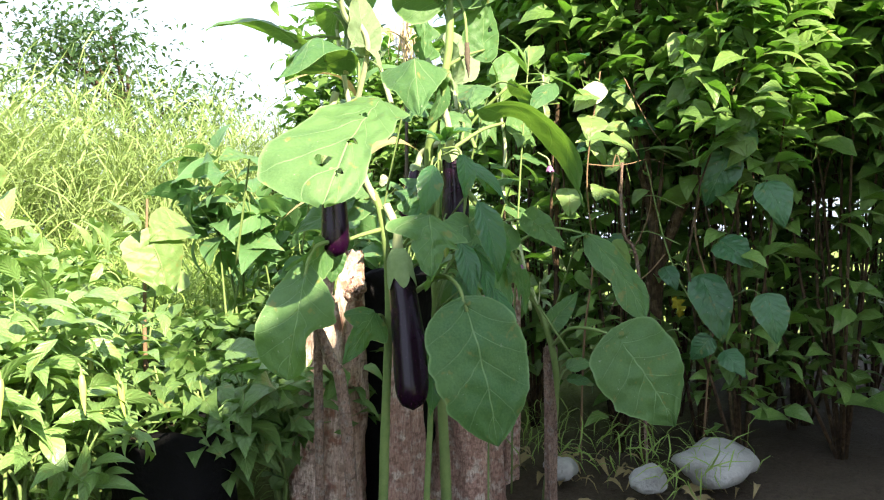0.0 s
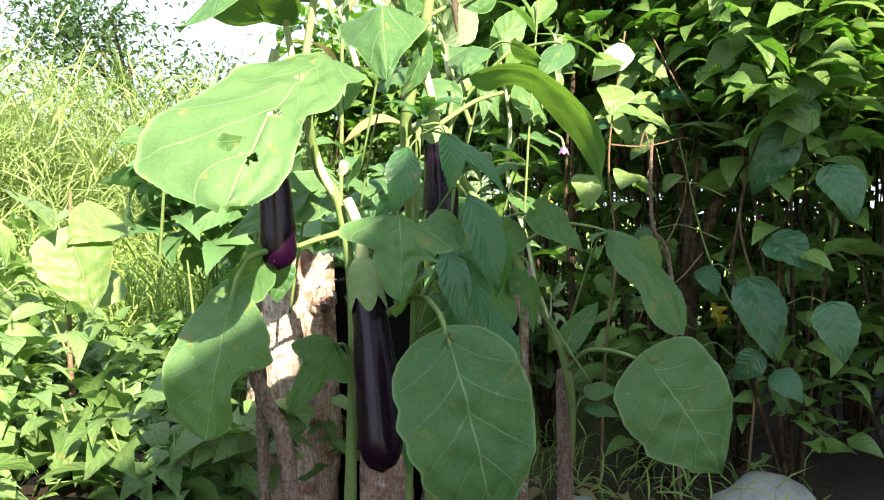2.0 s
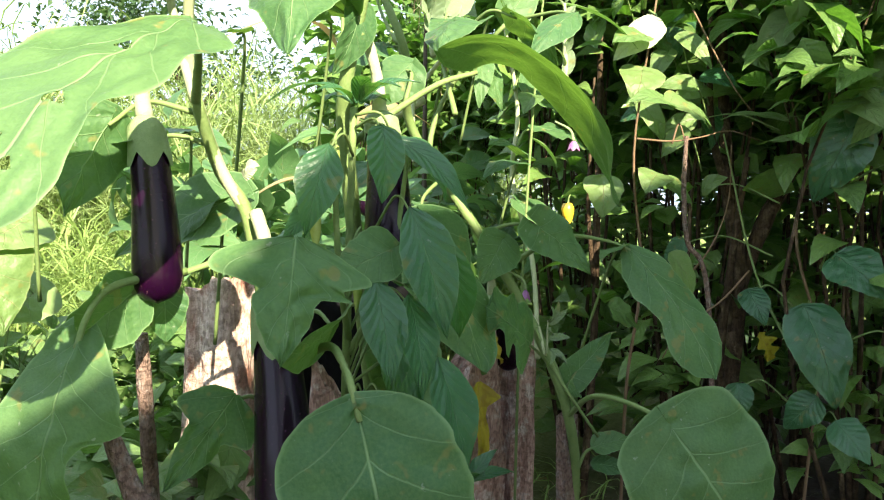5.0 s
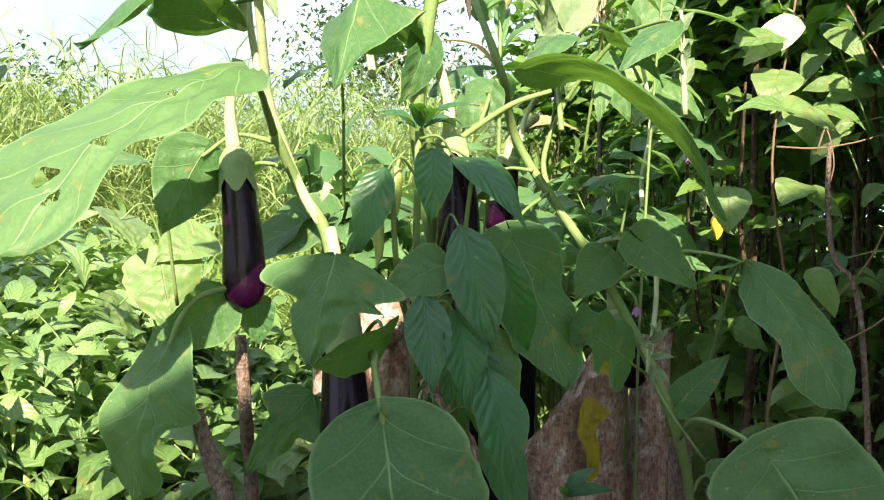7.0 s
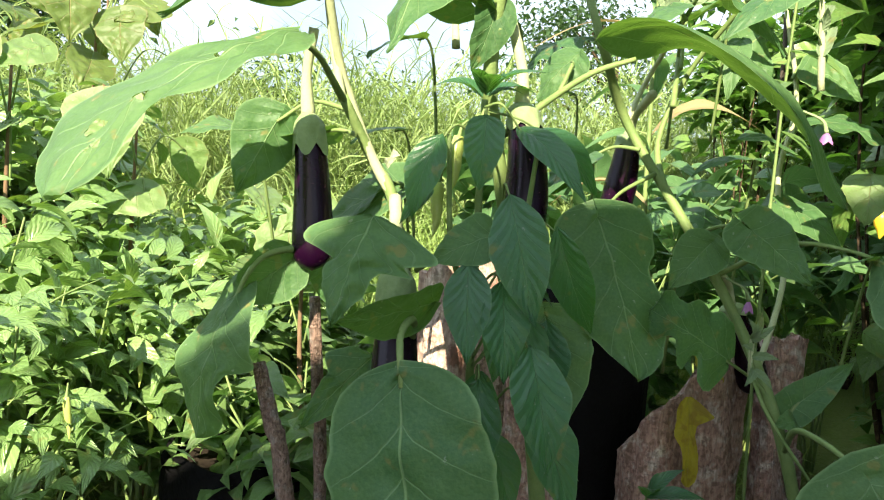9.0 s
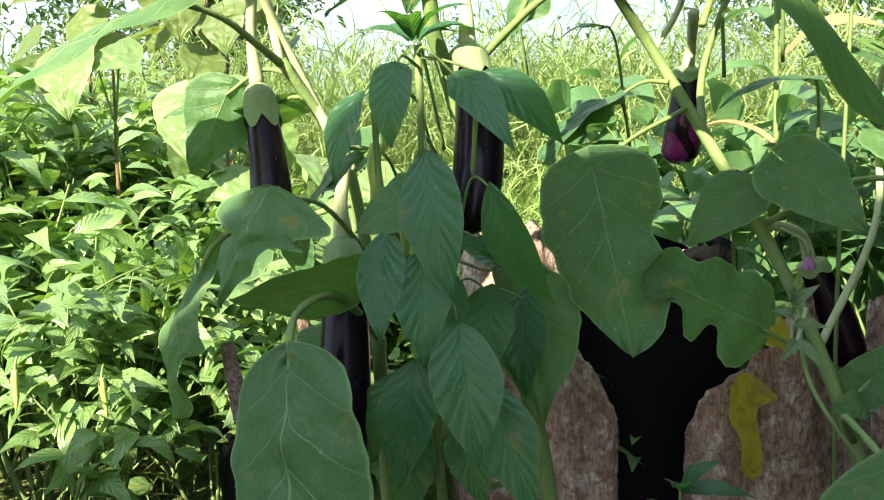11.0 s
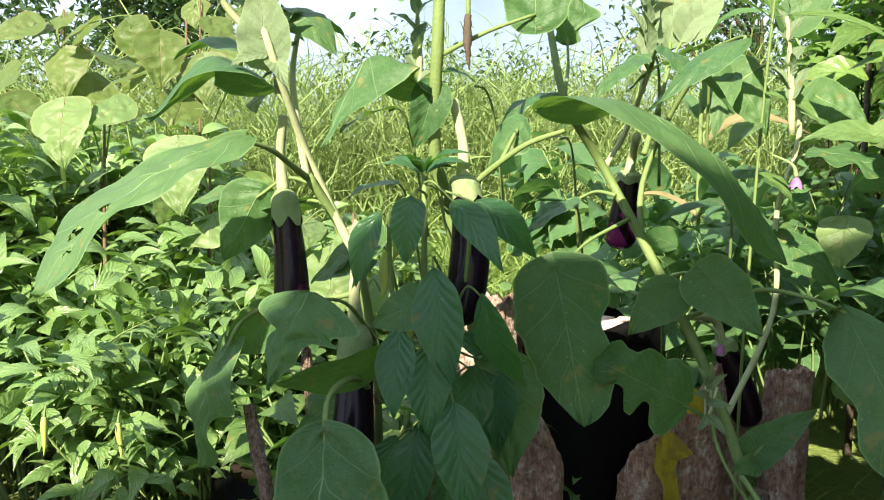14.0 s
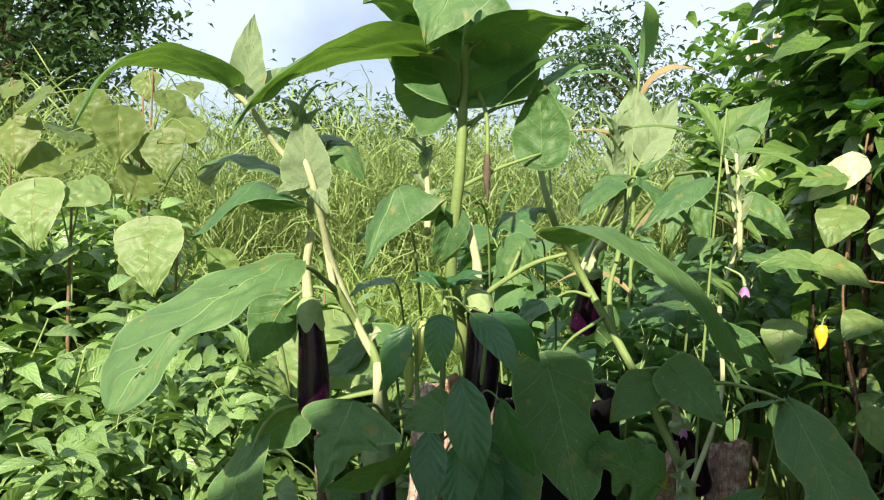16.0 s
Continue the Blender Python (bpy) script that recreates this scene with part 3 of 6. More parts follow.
leaf(left_plant, (-0.066, 1.19, 0.648), (-0.118, 1.18, 0.452), 0.135, (-0.72, -0.68, 0.12), "egg", 0.05, -0.25, 0.09, 0.03, seed=5, rim=BITTEN, via=((-0.094, 1.175, 0.57),), back=0.1, stalk=[(0.06, 1.21, 0.71), (-0.02, 1.205, 0.7), (-0.052, 1.195, 0.676)], stalk_r=0.004, label="drooping leaf with a bitten edge")
leaf(left_plant, (0.01, 1.22, 0.695), (-0.085, 1.225, 0.628), 0.085, (-0.35, -0.75, -0.45), "ovate", 0.05, 0.25, 0.08, seed=6, stalk=[(0.14, 1.2, 0.73), (0.08, 1.21, 0.715)], stalk_r=0.004)
leaf(left_plant, (0.113, 1.193, 0.559), (0.018, 1.185, 0.462), 0.105, (-0.2, -0.9, 0.4), "three", 0.06, -0.1, 0.05, seed=7, stalk=[(0.163, 1.21, 0.52), (0.14, 1.2, 0.55)])
leaf(left_plant, (0.094, 1.02, 0.755), (0.046, 0.968, 0.638), 0.168, (-0.35, -0.85, 0.42), "three", 0.06, -0.3, 0.04, 0.05, seed=8, rim=MAPLE, stalk=[(0.16, 1.19, 0.66), (0.13, 1.09, 0.73)])
leaf(left_plant, (0.18, 1.076, 0.652), (0.053, 0.988, 0.64), 0.088, (-0.1, -0.8, -0.5), "ovate", 0.04, 0.1, 0.04, seed=9, stalk=[(0.165, 1.2, 0.6), (0.18, 1.13, 0.66)])
leaf(left_plant, (0.242, 1.05, 0.738), (0.168, 1.075, 0.70), 0.07, (-0.2, -0.8, 0.5), "egg", 0.06, 0.05, 0.08, seed=10, stalk=[(0.17, 1.2, 0.68), (0.23, 1.12, 0.73)])
leaf(left_plant, (0.124, 0.955, 0.585), (0.152, 0.9, 0.325), 0.195, (-0.52, -0.84, 0.15), "egg", 0.07, -0.14, 0.03, 0.03, seed=11, rim=ROUND, back=0.07, stalk=[(0.165, 1.21, 0.55), (0.15, 1.06, 0.63), (0.125, 0.98, 0.625)], stalk_r=0.0045, label="large broad leaf with pale veins")
leaf(left_plant, (-0.005, 1.2, 1.05), (-0.165, 1.14, 0.985), 0.13, (-0.1, -0.05, 1.0), "egg", 0.0, -0.4, 0.08, 0.0, seed=12, via=((-0.075, 1.14, 1.078),), stalk=[(0.03, 1.13, 1.06), (0.015, 1.15, 1.06)])
leaf(left_plant, (-0.03, 1.25, 1.095), (-0.19, 1.32, 1.12), 0.1, (0.0, -0.1, 1.0), "egg", 0.16, -0.3, 0.05, 0.1, seed=13, stalk=[(0.04, 1.21, 1.11), (0.0, 1.23, 1.11)])
leaf(left_plant, (0.02, 1.12, 1.06), (0.006, 1.125, 1.185), 0.08, (-0.05, -1, 0.1), "ovate", 0.05, 0.3, 0.2, 0.0, YOUNG_LEAF, 14, label="pale young leaf still unfolding")
leaf(left_plant, (0.03, 1.2, 1.15), (0.11, 1.155, 1.092), 0.075, (0.1, -0.6, 0.75), "ovate", 0.15, -0.2, 0.04, 0.1, seed=15, stalk=[(0.04, 1.22, 1.13), (0.035, 1.21, 1.145)])
leaf(left_plant, (0.04, 1.25, 0.87), (-0.08, 1.32, 0.82), 0.12, (-0.3, 0.2, 0.9), "egg", 0.08, -0.2, 0.05, 0.1, seed=16, stalk=[(0.09, 1.21, 0.86), (0.06, 1.23, 0.87)])
leaf(left_plant, (0.16, 1.26, 0.8), (0.03, 1.36, 0.72), 0.11, (-0.3, -0.6, 0.7), "egg", 0.06, 0.1, 0.05, seed=17, stalk=[(0.12, 1.21, 0.8), (0.15, 1.24, 0.8)])
leaf(left_plant, (0.05, 1.25, 0.69), (0.055, 1.26, 0.62), 0.055, (-0.3, -0.8, 0.2), "ovate", 0.05, 0.2, seed=18)
fruit(left_plant, (0.016, 1.214, 0.888), (0.028, 1.213, 0.674), 0.028, [(0.012, 1.214, 0.94), (0.02, 1.2, 1.0)], "long glossy purple aubergine with pale specks", 0.003, 0.27, 0.75, 1)
fruit(left_plant, (0.137, 1.15, 0.69), (0.122, 1.09, 0.37), 0.034, [(0.135, 1.15, 0.73), (0.135, 1.18, 0.78)], "very long dark purple aubergine", 0.006, 0.26, 0.6, 2)
leaf(left_plant, (-0.02, 1.21, 0.885), (-0.075, 1.2, 0.775), 0.1, (-0.35, 0.75, -0.3), "egg", 0.06, 0.15, 0.08, seed=19, stalk=[(0.07, 1.2, 0.895), (0.02, 1.22, 0.905)])
for k, (x, y, z) in enumerate([(0.128, 1.19, 0.835), (0.122, 1.185, 0.822)]):
    leaf(left_plant, (x, y, z), (x + 0.012, y - 0.012, z + 0.01 * k), 0.014, (0, -1, 0.4), "ovate", 0.2, 0.3, material=PALE_LEAF, seed=20 + k)


# ---- the chili plant in the middle ----
chili = thing("chili_plant", "chili plant with narrow dark leaves and pale green pods", "plant", (0.25, 1.16, 0))
tube("main_stem", [(0.26, 1.2, -0.02), (0.245, 1.16, 0.35), (0.24, 1.14, 0.65), (0.24, 1.125, 0.91)], [0.008, 0.006, 0.0045], STEM, chili, seed=4)
tube("branch", [(0.242, 1.14, 0.6), (0.29, 1.12, 0.7), (0.31, 1.1, 0.87)], [0.005, 0.004, 0.003], STEM, chili, seed=5)
tube("branch", [(0.242, 1.14, 0.62), (0.2, 1.1, 0.72), (0.19, 1.095, 0.86)], [0.005, 0.004, 0.003], STEM, chili, seed=6)


def chili_leaf(base, tip, width, facing=CAM_SIDE, kind="lance", stalk=None, **more):
    more.setdefault("wave", 0.02)
    return leaf(chili, base, tip, width, facing, kind, material=CHILI_LEAF, stalk=stalk, stalk_r=0.0016, **more)


chili_leaf((0.256, 1.035, 0.788), (0.284, 1.0, 0.632), 0.074, (-0.3, -0.9, 0.25), arch=0.06, fold=0.2, seed=30, stalk=[(0.27, 1.12, 0.76), (0.255, 1.06, 0.8)])
chili_leaf((0.226, 1.048, 0.878), (0.219, 1.04, 0.79), 0.05, (-0.2, -0.95, 0.1), "ovate", arch=0.08, fold=0.15, seed=31, stalk=[(0.24, 1.12, 0.885), (0.23, 1.07, 0.89)])
chili_leaf((0.181, 1.091, 0.86), (0.146, 1.088, 0.752), 0.056, (-0.55, -0.8, 0.2), arch=0.12, fold=0.1, seed=32, stalk=[(0.235, 1.12, 0.85), (0.2, 1.09, 0.872)])
chili_leaf((0.313, 1.115, 0.876), (0.403, 1.135, 0.79), 0.055, (0.1, -0.85, 0.5), arch=0.12, fold=0.1, seed=33, stalk=[(0.245, 1.12, 0.895), (0.28, 1.1, 0.885)])
chili_leaf((0.28, 1.11, 0.876), (0.35, 1.03, 0.78), 0.05, (0.1, -0.9, 0.35), arch=0.12, seed=34, stalk=[(0.24, 1.12, 0.9), (0.255, 1.09, 0.9)])
chili_leaf((0.321, 1.05, 0.752), (0.388, 1.09, 0.612), 0.056, (-0.5, -0.8, 0.3), arch=0.12, fold=0.2, seed=35, stalk=[(0.28, 1.12, 0.69), (0.3, 1.08, 0.755)])
chili_leaf((0.211, 1.045, 0.705), (0.206, 1.005, 0.588), 0.06, (-0.25, -0.95, 0.15), arch=0.06, seed=36, stalk=[(0.242, 1.14, 0.67), (0.22, 1.08, 0.71)])
chili_leaf((0.249, 1.03, 0.685), (0.251, 1.005, 0.565), 0.064, (0.1, -0.95, 0.15), arch=0.06, seed=37, stalk=[(0.242, 1.14, 0.66), (0.25, 1.07, 0.69)])
chili_leaf((0.285, 1.02, 0.61), (0.305, 0.99, 0.46), 0.078, (0.1, -0.95, 0.2), arch=0.06, seed=38, stalk=[(0.243, 1.14, 0.56), (0.275, 1.06, 0.62)])
chili_leaf((0.335, 1.1, 0.648), (0.27, 1.06, 0.69), 0.045, (0.1, -0.6, 0.75), arch=0.1, seed=39, stalk=[(0.28, 1.12, 0.66), (0.31, 1.11, 0.65)])
chili_leaf((0.235, 1.06, 0.56), (0.215, 1.03, 0.42), 0.07, (-0.2, -0.95, 0.2), arch=0.06, seed=40, stalk=[(0.243, 1.14, 0.5), (0.24, 1.09, 0.57)])
chili_leaf((0.31, 1.08, 0.53), (0.36, 1.05, 0.38), 0.07, (0.1, -0.95, 0.2), arch=0.06, seed=41, stalk=[(0.244, 1.15, 0.46), (0.29, 1.11, 0.54)])
chili_leaf((0.175, 1.1, 0.79), (0.135, 1.12, 0.745), 0.03, (-0.6, -0.6, 0.5), arch=0.1, seed=42)
# the lower leaves, deep in the shade
for k, (b, t, w, n) in enumerate([((0.279, 1.1, 0.645), (0.254, 1.07, 0.552), 0.055, (-0.2, -0.95, 0.2)), ((0.317, 1.14, 0.631), (0.294, 1.11, 0.513), 0.066, (0.2, -0.95, 0.2)), ((0.356, 1.18, 0.617), (0.352, 1.15, 0.488), 0.07, (-0.3, -0.9, 0.2)),
                                  ((0.251, 1.12, 0.557), (0.229, 1.09, 0.462), 0.056, (0.1, -0.95, 0.2)), ((0.302, 1.1, 0.689), (0.384, 1.075, 0.648), 0.046, (0.1, -0.6, 0.75)), ((0.2, 1.12, 0.53), (0.175, 1.1, 0.43), 0.056, (-0.2, -0.95, 0.2)),
                                  ((0.27, 1.15, 0.47), (0.3, 1.12, 0.36), 0.06, (0.1, -0.95, 0.2)), ((0.225, 1.15, 0.45), (0.2, 1.12, 0.34), 0.06, (-0.1, -0.95, 0.2))]):
    chili_leaf(b, t, w, n, arch=0.1, fold=0.15, wave=0.05, seed=330 + k, stalk=[(0.243, 1.14, b[2] - 0.06), (0.5 * b[0] + 0.122, 0.5 * b[1] + 0.57, b[2] + 0.004)])
for k in range(9):
    g = k * 2.4
    r = 0.03 + 0.03 * (k % 3) / 2
    c = Vector((0.237, 1.115, 0.912))
    d = Vector((math.cos(g), math.sin(g), 0.15 + 0.2 * (k % 2)))
    chili_leaf(c + d * 0.006, c + d * (r + 0.02), 0.018 + 0.006 * (k % 3), (-0.1, -0.4, 1), arch=0.15, fold=0.3, seed=50 + k)


def pod(parent, top, tip, radius, material, label=""):
    t0, t1 = Vector(top), Vector(tip)
    ob = tube("pod", [t0, t0.lerp(t1, 0.3), t0.lerp(t1, 0.7) + Vector((0.003, 0, 0)), t1], [radius * 0.7, radius, radius * 0.85, radius * 0.5, radius * 0.08], material, parent, label, 10, 6, 0.03)
    st = tube("pod_stalk", [t0 + Vector((0, 0, -0.002)), t0 + Vector((0.004, 0, 0.014)), t0 + Vector((0.012, 0.002, 0.022))], [0.0035, 0.0018, 0.0018], STEM, ob, "", 6)
    st.location = (0, 0, 0)
    return ob


pod(chili, (0.207, 1.12, 0.86), (0.195, 1.11, 0.785), 0.0095, CHILI_FRUIT, "pale yellow-green pod")
pod(chili, (0.185, 1.13, 0.8), (0.178, 1.12, 0.73), 0.009, CHILI_FRUIT, "pale yellow-green pod")
pod(chili, (0.222, 1.1, 0.74), (0.218, 1.09, 0.66), 0.009, CHILI_FRUIT, "pale yellow-green pod")


# ---- the taller aubergine plant ----
right_plant = thing("eggplant_plant", "tall branching aubergine plant with arching leaves and small fruit", "plant", (0.4, 1.25, 0), "aubergine plants")
tube("main_stem", [(0.42, 1.27, -0.02), (0.36, 1.24, 0.45), (0.275, 1.19, 0.85), (0.253, 1.159, 0.948), (0.258, 1.115, 1.11), (0.264, 1.12, 1.29), (0.268, 1.12, 1.42)], [0.014, 0.012, 0.0105, 0.0095, 0.008, 0.005], STEM, right_plant, seed=7)
tube("branch", [(0.28, 1.19, 0.87), (0.33, 1.16, 0.915), (0.385, 1.13, 0.955), (0.437, 1.11, 0.974)], [0.0055, 0.0045, 0.0035], STEM, right_plant, seed=8)
tube("branch", [(0.8, 1.25, -0.02), (0.78, 1.2, 0.28), (0.735, 1.19, 0.45), (0.685, 1.24, 0.61), (0.626, 1.3, 0.749), (0.543, 1.38, 0.926), (0.464, 1.3, 1.03), (0.44, 1.35, 1.16)], [0.011, 0.0095, 0.0085, 0.008, 0.006], STEM, right_plant, "long slanting green stem", seed=9)
tube("branch", [(0.6, 1.33, 0.8), (0.62, 1.42, 0.9), (0.66, 1.4, 1.02), (0.7, 1.3, 1.12)], [0.006, 0.005, 0.004], STEM, right_plant, seed=10)
tube("branch", [(0.543, 1.38, 0.926), (0.59, 1.42, 1.0), (0.6, 1.3, 1.09)], [0.0055, 0.0045, 0.004], PALE_STEM, right_plant, seed=11)


tube("branch", [(0.72, 1.24, 0.52), (0.84, 1.36, 0.68), (0.875, 1.45, 0.85), (0.922, 1.48, 1.0), (0.9, 1.5, 1.18)], [0.005, 0.0052, 0.005, 0.004], PALE_STEM, right_plant, "pale downy branch", seed=12)


def right_leaf(*args, **more):
    return leaf(right_plant, *args, **more)


right_leaf((0.404, 1.15, 1.008), (0.743, 1.085, 0.79), 0.15, (0.24, 0.3, 0.9), "egg", 0.0, -0.25, 0.06, 0.0, seed=60, twist=-1.4, via=((0.5, 1.1, 1.018), (0.63, 1.065, 0.938)), rim=ROUND, back=0.02, label="long arching leaf, its top half in sun")
right_leaf((0.443, 1.23, 0.765), (0.478, 1.135, 0.54), 0.15, (-0.1, -0.92, 0.35), "egg", 0.06, -0.15, 0.06, seed=61, rim=LOBED, stalk=[(0.58, 1.34, 0.84), (0.5, 1.3, 0.8)], label="hanging lobed leaf with a brown spot")
right_leaf((0.36, 1.2, 0.62), (0.374, 1.15, 0.455), 0.12, (-0.2, -0.95, 0.25), "egg", 0.05, 0.05, 0.06, seed=62, stalk=[(0.37, 1.245, 0.42), (0.37, 1.23, 0.6)])
right_leaf((0.645, 1.19, 0.558), (0.492, 1.146, 0.64), 0.118, (-0.1, -0.9, 0.3), "oak", 0.05, -0.05, 0.05, seed=63, rim=ONE_SIDED, stalk=[(0.72, 1.2, 0.5), (0.69, 1.2, 0.53)], label="small deeply lobed leaf")
right_leaf((0.674, 1.198, 0.754), (0.735, 1.137, 0.68), 0.095, (-0.25, -0.9, 0.4), "heart", 0.05, 0.0, 0.05, seed=64, stalk=[(0.63, 1.3, 0.74), (0.655, 1.24, 0.76)])
right_leaf((0.64, 1.25, 0.735), (0.56, 1.23, 0.66), 0.08, (-0.2, -0.8, 0.5), "egg", 0.06, 0.1, 0.08, seed=65, stalk=[(0.63, 1.3, 0.73), (0.64, 1.27, 0.74)])
right_leaf((0.855, 1.15, 0.722), (0.9, 0.99, 0.5), 0.125, (-0.3, -0.85, 0.35), "egg", 0.06, -0.15, 0.05, 0.03, seed=66, rim=NARROW, back=0.02, stalk=[(0.66, 1.27, 0.68), (0.75, 1.22, 0.735), (0.82, 1.17, 0.73)], stalk_r=0.0035, label="long hanging leaf with a notched edge")
right_leaf((0.703, 0.957, 0.456), (0.8, 0.86, 0.25), 0.235, (-0.62, -0.7, 0.35), "heart", 0.06, -0.1, 0.04, 0.05, seed=67, rim=HEARTED, back=0.17, stalk=[(0.745, 1.19, 0.42), (0.7, 1.1, 0.48), (0.69, 1.0, 0.48)], stalk_r=0.004, label="large low leaf with white scuffs")
right_leaf((0.226, 1.17, 1.045), (0.104, 1.052, 0.945), 0.15, (-0.15, -0.1, 1.0), "egg", 0.0, -0.4, 0.08, 0.0, seed=68, via=((0.165, 1.125, 1.078),), stalk=[(0.258, 1.13, 1.0), (0.245, 1.15, 1.03)])
right_leaf((0.255, 1.13, 1.045), (0.225, 1.15, 0.95), 0.06, (0.3, -0.5, 0.7), "ovate", 0.1, 0.2, 0.05, seed=69)
right_leaf((0.477, 1.4, 1.14), (0.475, 1.4, 1.295), 0.115, (0.05, -1, -0.1), "oak", 0.03, 0.15, 0.05, seed=70, holes=((-0.02, 0.08, 0.006), (-0.03, 0.05, 0.005)), stalk=[(0.464, 1.32, 1.05), (0.475, 1.37, 1.1)], label="upright dark leaf with small holes")
right_leaf((0.6, 1.197, 1.1), (0.688, 1.17, 1.005), 0.105, (0.0, -0.15, 1.0), "egg", 0.12, -0.3, 0.06, seed=71, stalk=[(0.6, 1.3, 1.09), (0.595, 1.24, 1.11)])
right_leaf((0.704, 1.145, 1.108), (0.57, 1.136, 1.012), 0.06, (-0.1, -0.5, 0.85), "lance", 0.1, -0.3, 0.04, seed=72, stalk=[(0.7, 1.3, 1.12), (0.71, 1.2, 1.12)])
right_leaf((0.57, 1.3, 1.1), (0.5, 1.26, 1.03), 0.1, (0.0, 0.1, 1.0), "egg", 0.12, -0.3, 0.06, seed=73, stalk=[(0.6, 1.3, 1.08), (0.585, 1.3, 1.1)])
right_leaf((0.46, 1.33, 1.05), (0.36, 1.35, 1.0), 0.09, (0.0, -0.4, 0.9), "oak", 0.15, -0.2, 0.05, seed=74, stalk=[(0.464, 1.31, 1.03), (0.465, 1.32, 1.045)])
right_leaf((0.5, 1.42, 0.87), (0.383, 1.38, 0.785), 0.1, (-0.2, -0.5, 0.85), "oak", 0.1, -0.2, 0.08, 0.05, seed=86, stalk=[(0.56, 1.36, 0.88), (0.53, 1.4, 0.885)], label="drooping olive leaf with a browned tip")
right_leaf((0.385, 1.19, 0.99), (0.335, 1.21, 0.925), 0.075, (-0.3, -0.6, 0.5), "egg", 0.1, -0.2, 0.08, 0.05, seed=87, stalk=[(0.35, 1.16, 0.93), (0.37, 1.17, 0.97)])
# leaves of the pale branch
right_leaf((0.905, 1.5, 1.19), (1.0, 1.49, 1.31), 0.085, (-0.3, -0.8, 0.4), "egg", 0.06, 0.2, 0.05, seed=300)
right_leaf((0.9, 1.5, 1.17), (0.84, 1.47, 1.24), 0.06, (0.2, -0.8, 0.5), "egg", 0.08, 0.2, 0.05, seed=301)
right_leaf((0.8, 1.48, 1.1), (0.855, 1.46, 0.99), 0.1, (-0.2, -0.7, 0.6), "heart", 0.06, 0.0, 0.04, seed=302, stalk=[(0.905, 1.49, 1.08), (0.86, 1.48, 1.12)])
right_leaf((0.79, 1.46, 1.1), (0.745, 1.42, 0.98), 0.05, (-0.4, -0.7, 0.4), "ovate", 0.12, 0.2, 0.04, seed=303)
right_leaf((0.95, 1.47, 1.06), (1.03, 1.44, 1.0), 0.1, (-0.2, -0.75, 0.5), "heart", 0.06, 0.0, 0.05, seed=304, stalk=[(0.91, 1.48, 1.04), (0.93, 1.48, 1.07)])
right_leaf((0.92, 1.45, 0.96), (1.06, 1.38, 0.9), 0.12, (-0.1, -0.4, 0.9), "oak", 0.12, 0.0, 0.05, seed=305, stalk=[(0.9, 1.46, 0.92), (0.91, 1.45, 0.95)])
right_leaf((0.88, 1.44, 0.9), (0.76, 1.4, 0.92), 0.1, (0.1, -0.4, 0.9), "egg", 0.12, -0.1, 0.05, 0.1, seed=306)
right_leaf((0.86, 1.42, 0.8), (0.96, 1.36, 0.72), 0.1, (-0.1, -0.6, 0.8), "egg", 0.12, -0.1, 0.05, 0.1, seed=307)
# the leaves at the top of the tall stem
TOP = [
    ((0.2, 1.11, 1.29), (-0.097, 1.06, 1.17), 0.17, (-0.1, 0.1, 1.0), 0.15, -0.05, 75), ((0.275, 1.05, 1.4), (0.182, 0.95, 1.272), 0.165, (-0.15, -0.65, 0.75), 0.1, -0.1, 76),
    ((0.262, 1.13, 1.228), (0.285, 1.2, 1.47), 0.25, (0.1, 0.8, 0.55), 0.06, -0.15, 77), ((0.28, 1.11, 1.31), (0.445, 1.06, 1.342), 0.15, (0.1, 0.3, 0.95), 0.1, -0.3, 78),
    ((0.31, 1.12, 1.2), (0.435, 1.1, 1.31), 0.06, (-0.3, -0.3, 0.8), 0.06, 0.3, 79), ((0.24, 1.13, 1.21), (0.15, 1.2, 1.3), 0.15, (-0.2, 0.7, 0.6), 0.06, -0.2, 80),
    ((0.27, 1.16, 1.34), (0.1, 1.12, 1.372), 0.11, (-0.1, 0.2, 0.95), 0.12, -0.4, 81), ((0.37, 1.14, 1.22), (0.489, 1.12, 1.295), 0.05, (-0.2, -0.4, 0.9), 0.06, 0.3, 82),
    ((0.395, 1.13, 1.125), (0.388, 1.12, 1.258), 0.1, (0.2, 0.7, 0.3), 0.05, 0.15, 83),
]
for b, t, w, n, arch, fold, seed in TOP:
    right_leaf(b, t, w, n, "egg" if w > 0.07 else "lance", arch, fold, 0.06, 0.06, seed=seed, holes=((-0.02, 0.06, 0.006), (0.012, 0.085, 0.005)) if seed == 83 else (), stalk=[(0.264, 1.12, b[2] - 0.045), (0.5 * b[0] + 0.132, 0.5 * b[1] + 0.56, b[2] - 0.012)], stalk_r=0.003)
fruit(right_plant, (0.296, 1.145, 0.91), (0.29, 1.13, 0.688), 0.03, [(0.294, 1.15, 0.96), (0.28, 1.16, 1.02)], "long dark purple aubergine, pink under its calyx", 0.012, 0.17, 0.55, 3)
fruit(right_plant, (0.628, 1.565, 0.925), (0.616, 1.6, 0.765), 0.032, [(0.63, 1.55, 0.96), (0.61, 1.43, 0.985)], "short dark purple aubergine", 0.004, 0.14, 0.6, 4)
fruit(right_plant, (0.765, 1.4, 0.62), (0.825, 1.4, 0.46), 0.028, [(0.745, 1.38, 0.66), (0.68, 1.3, 0.68)], "dark purple aubergine low in the shade", 0.004, 0.14, 0.6, 5)


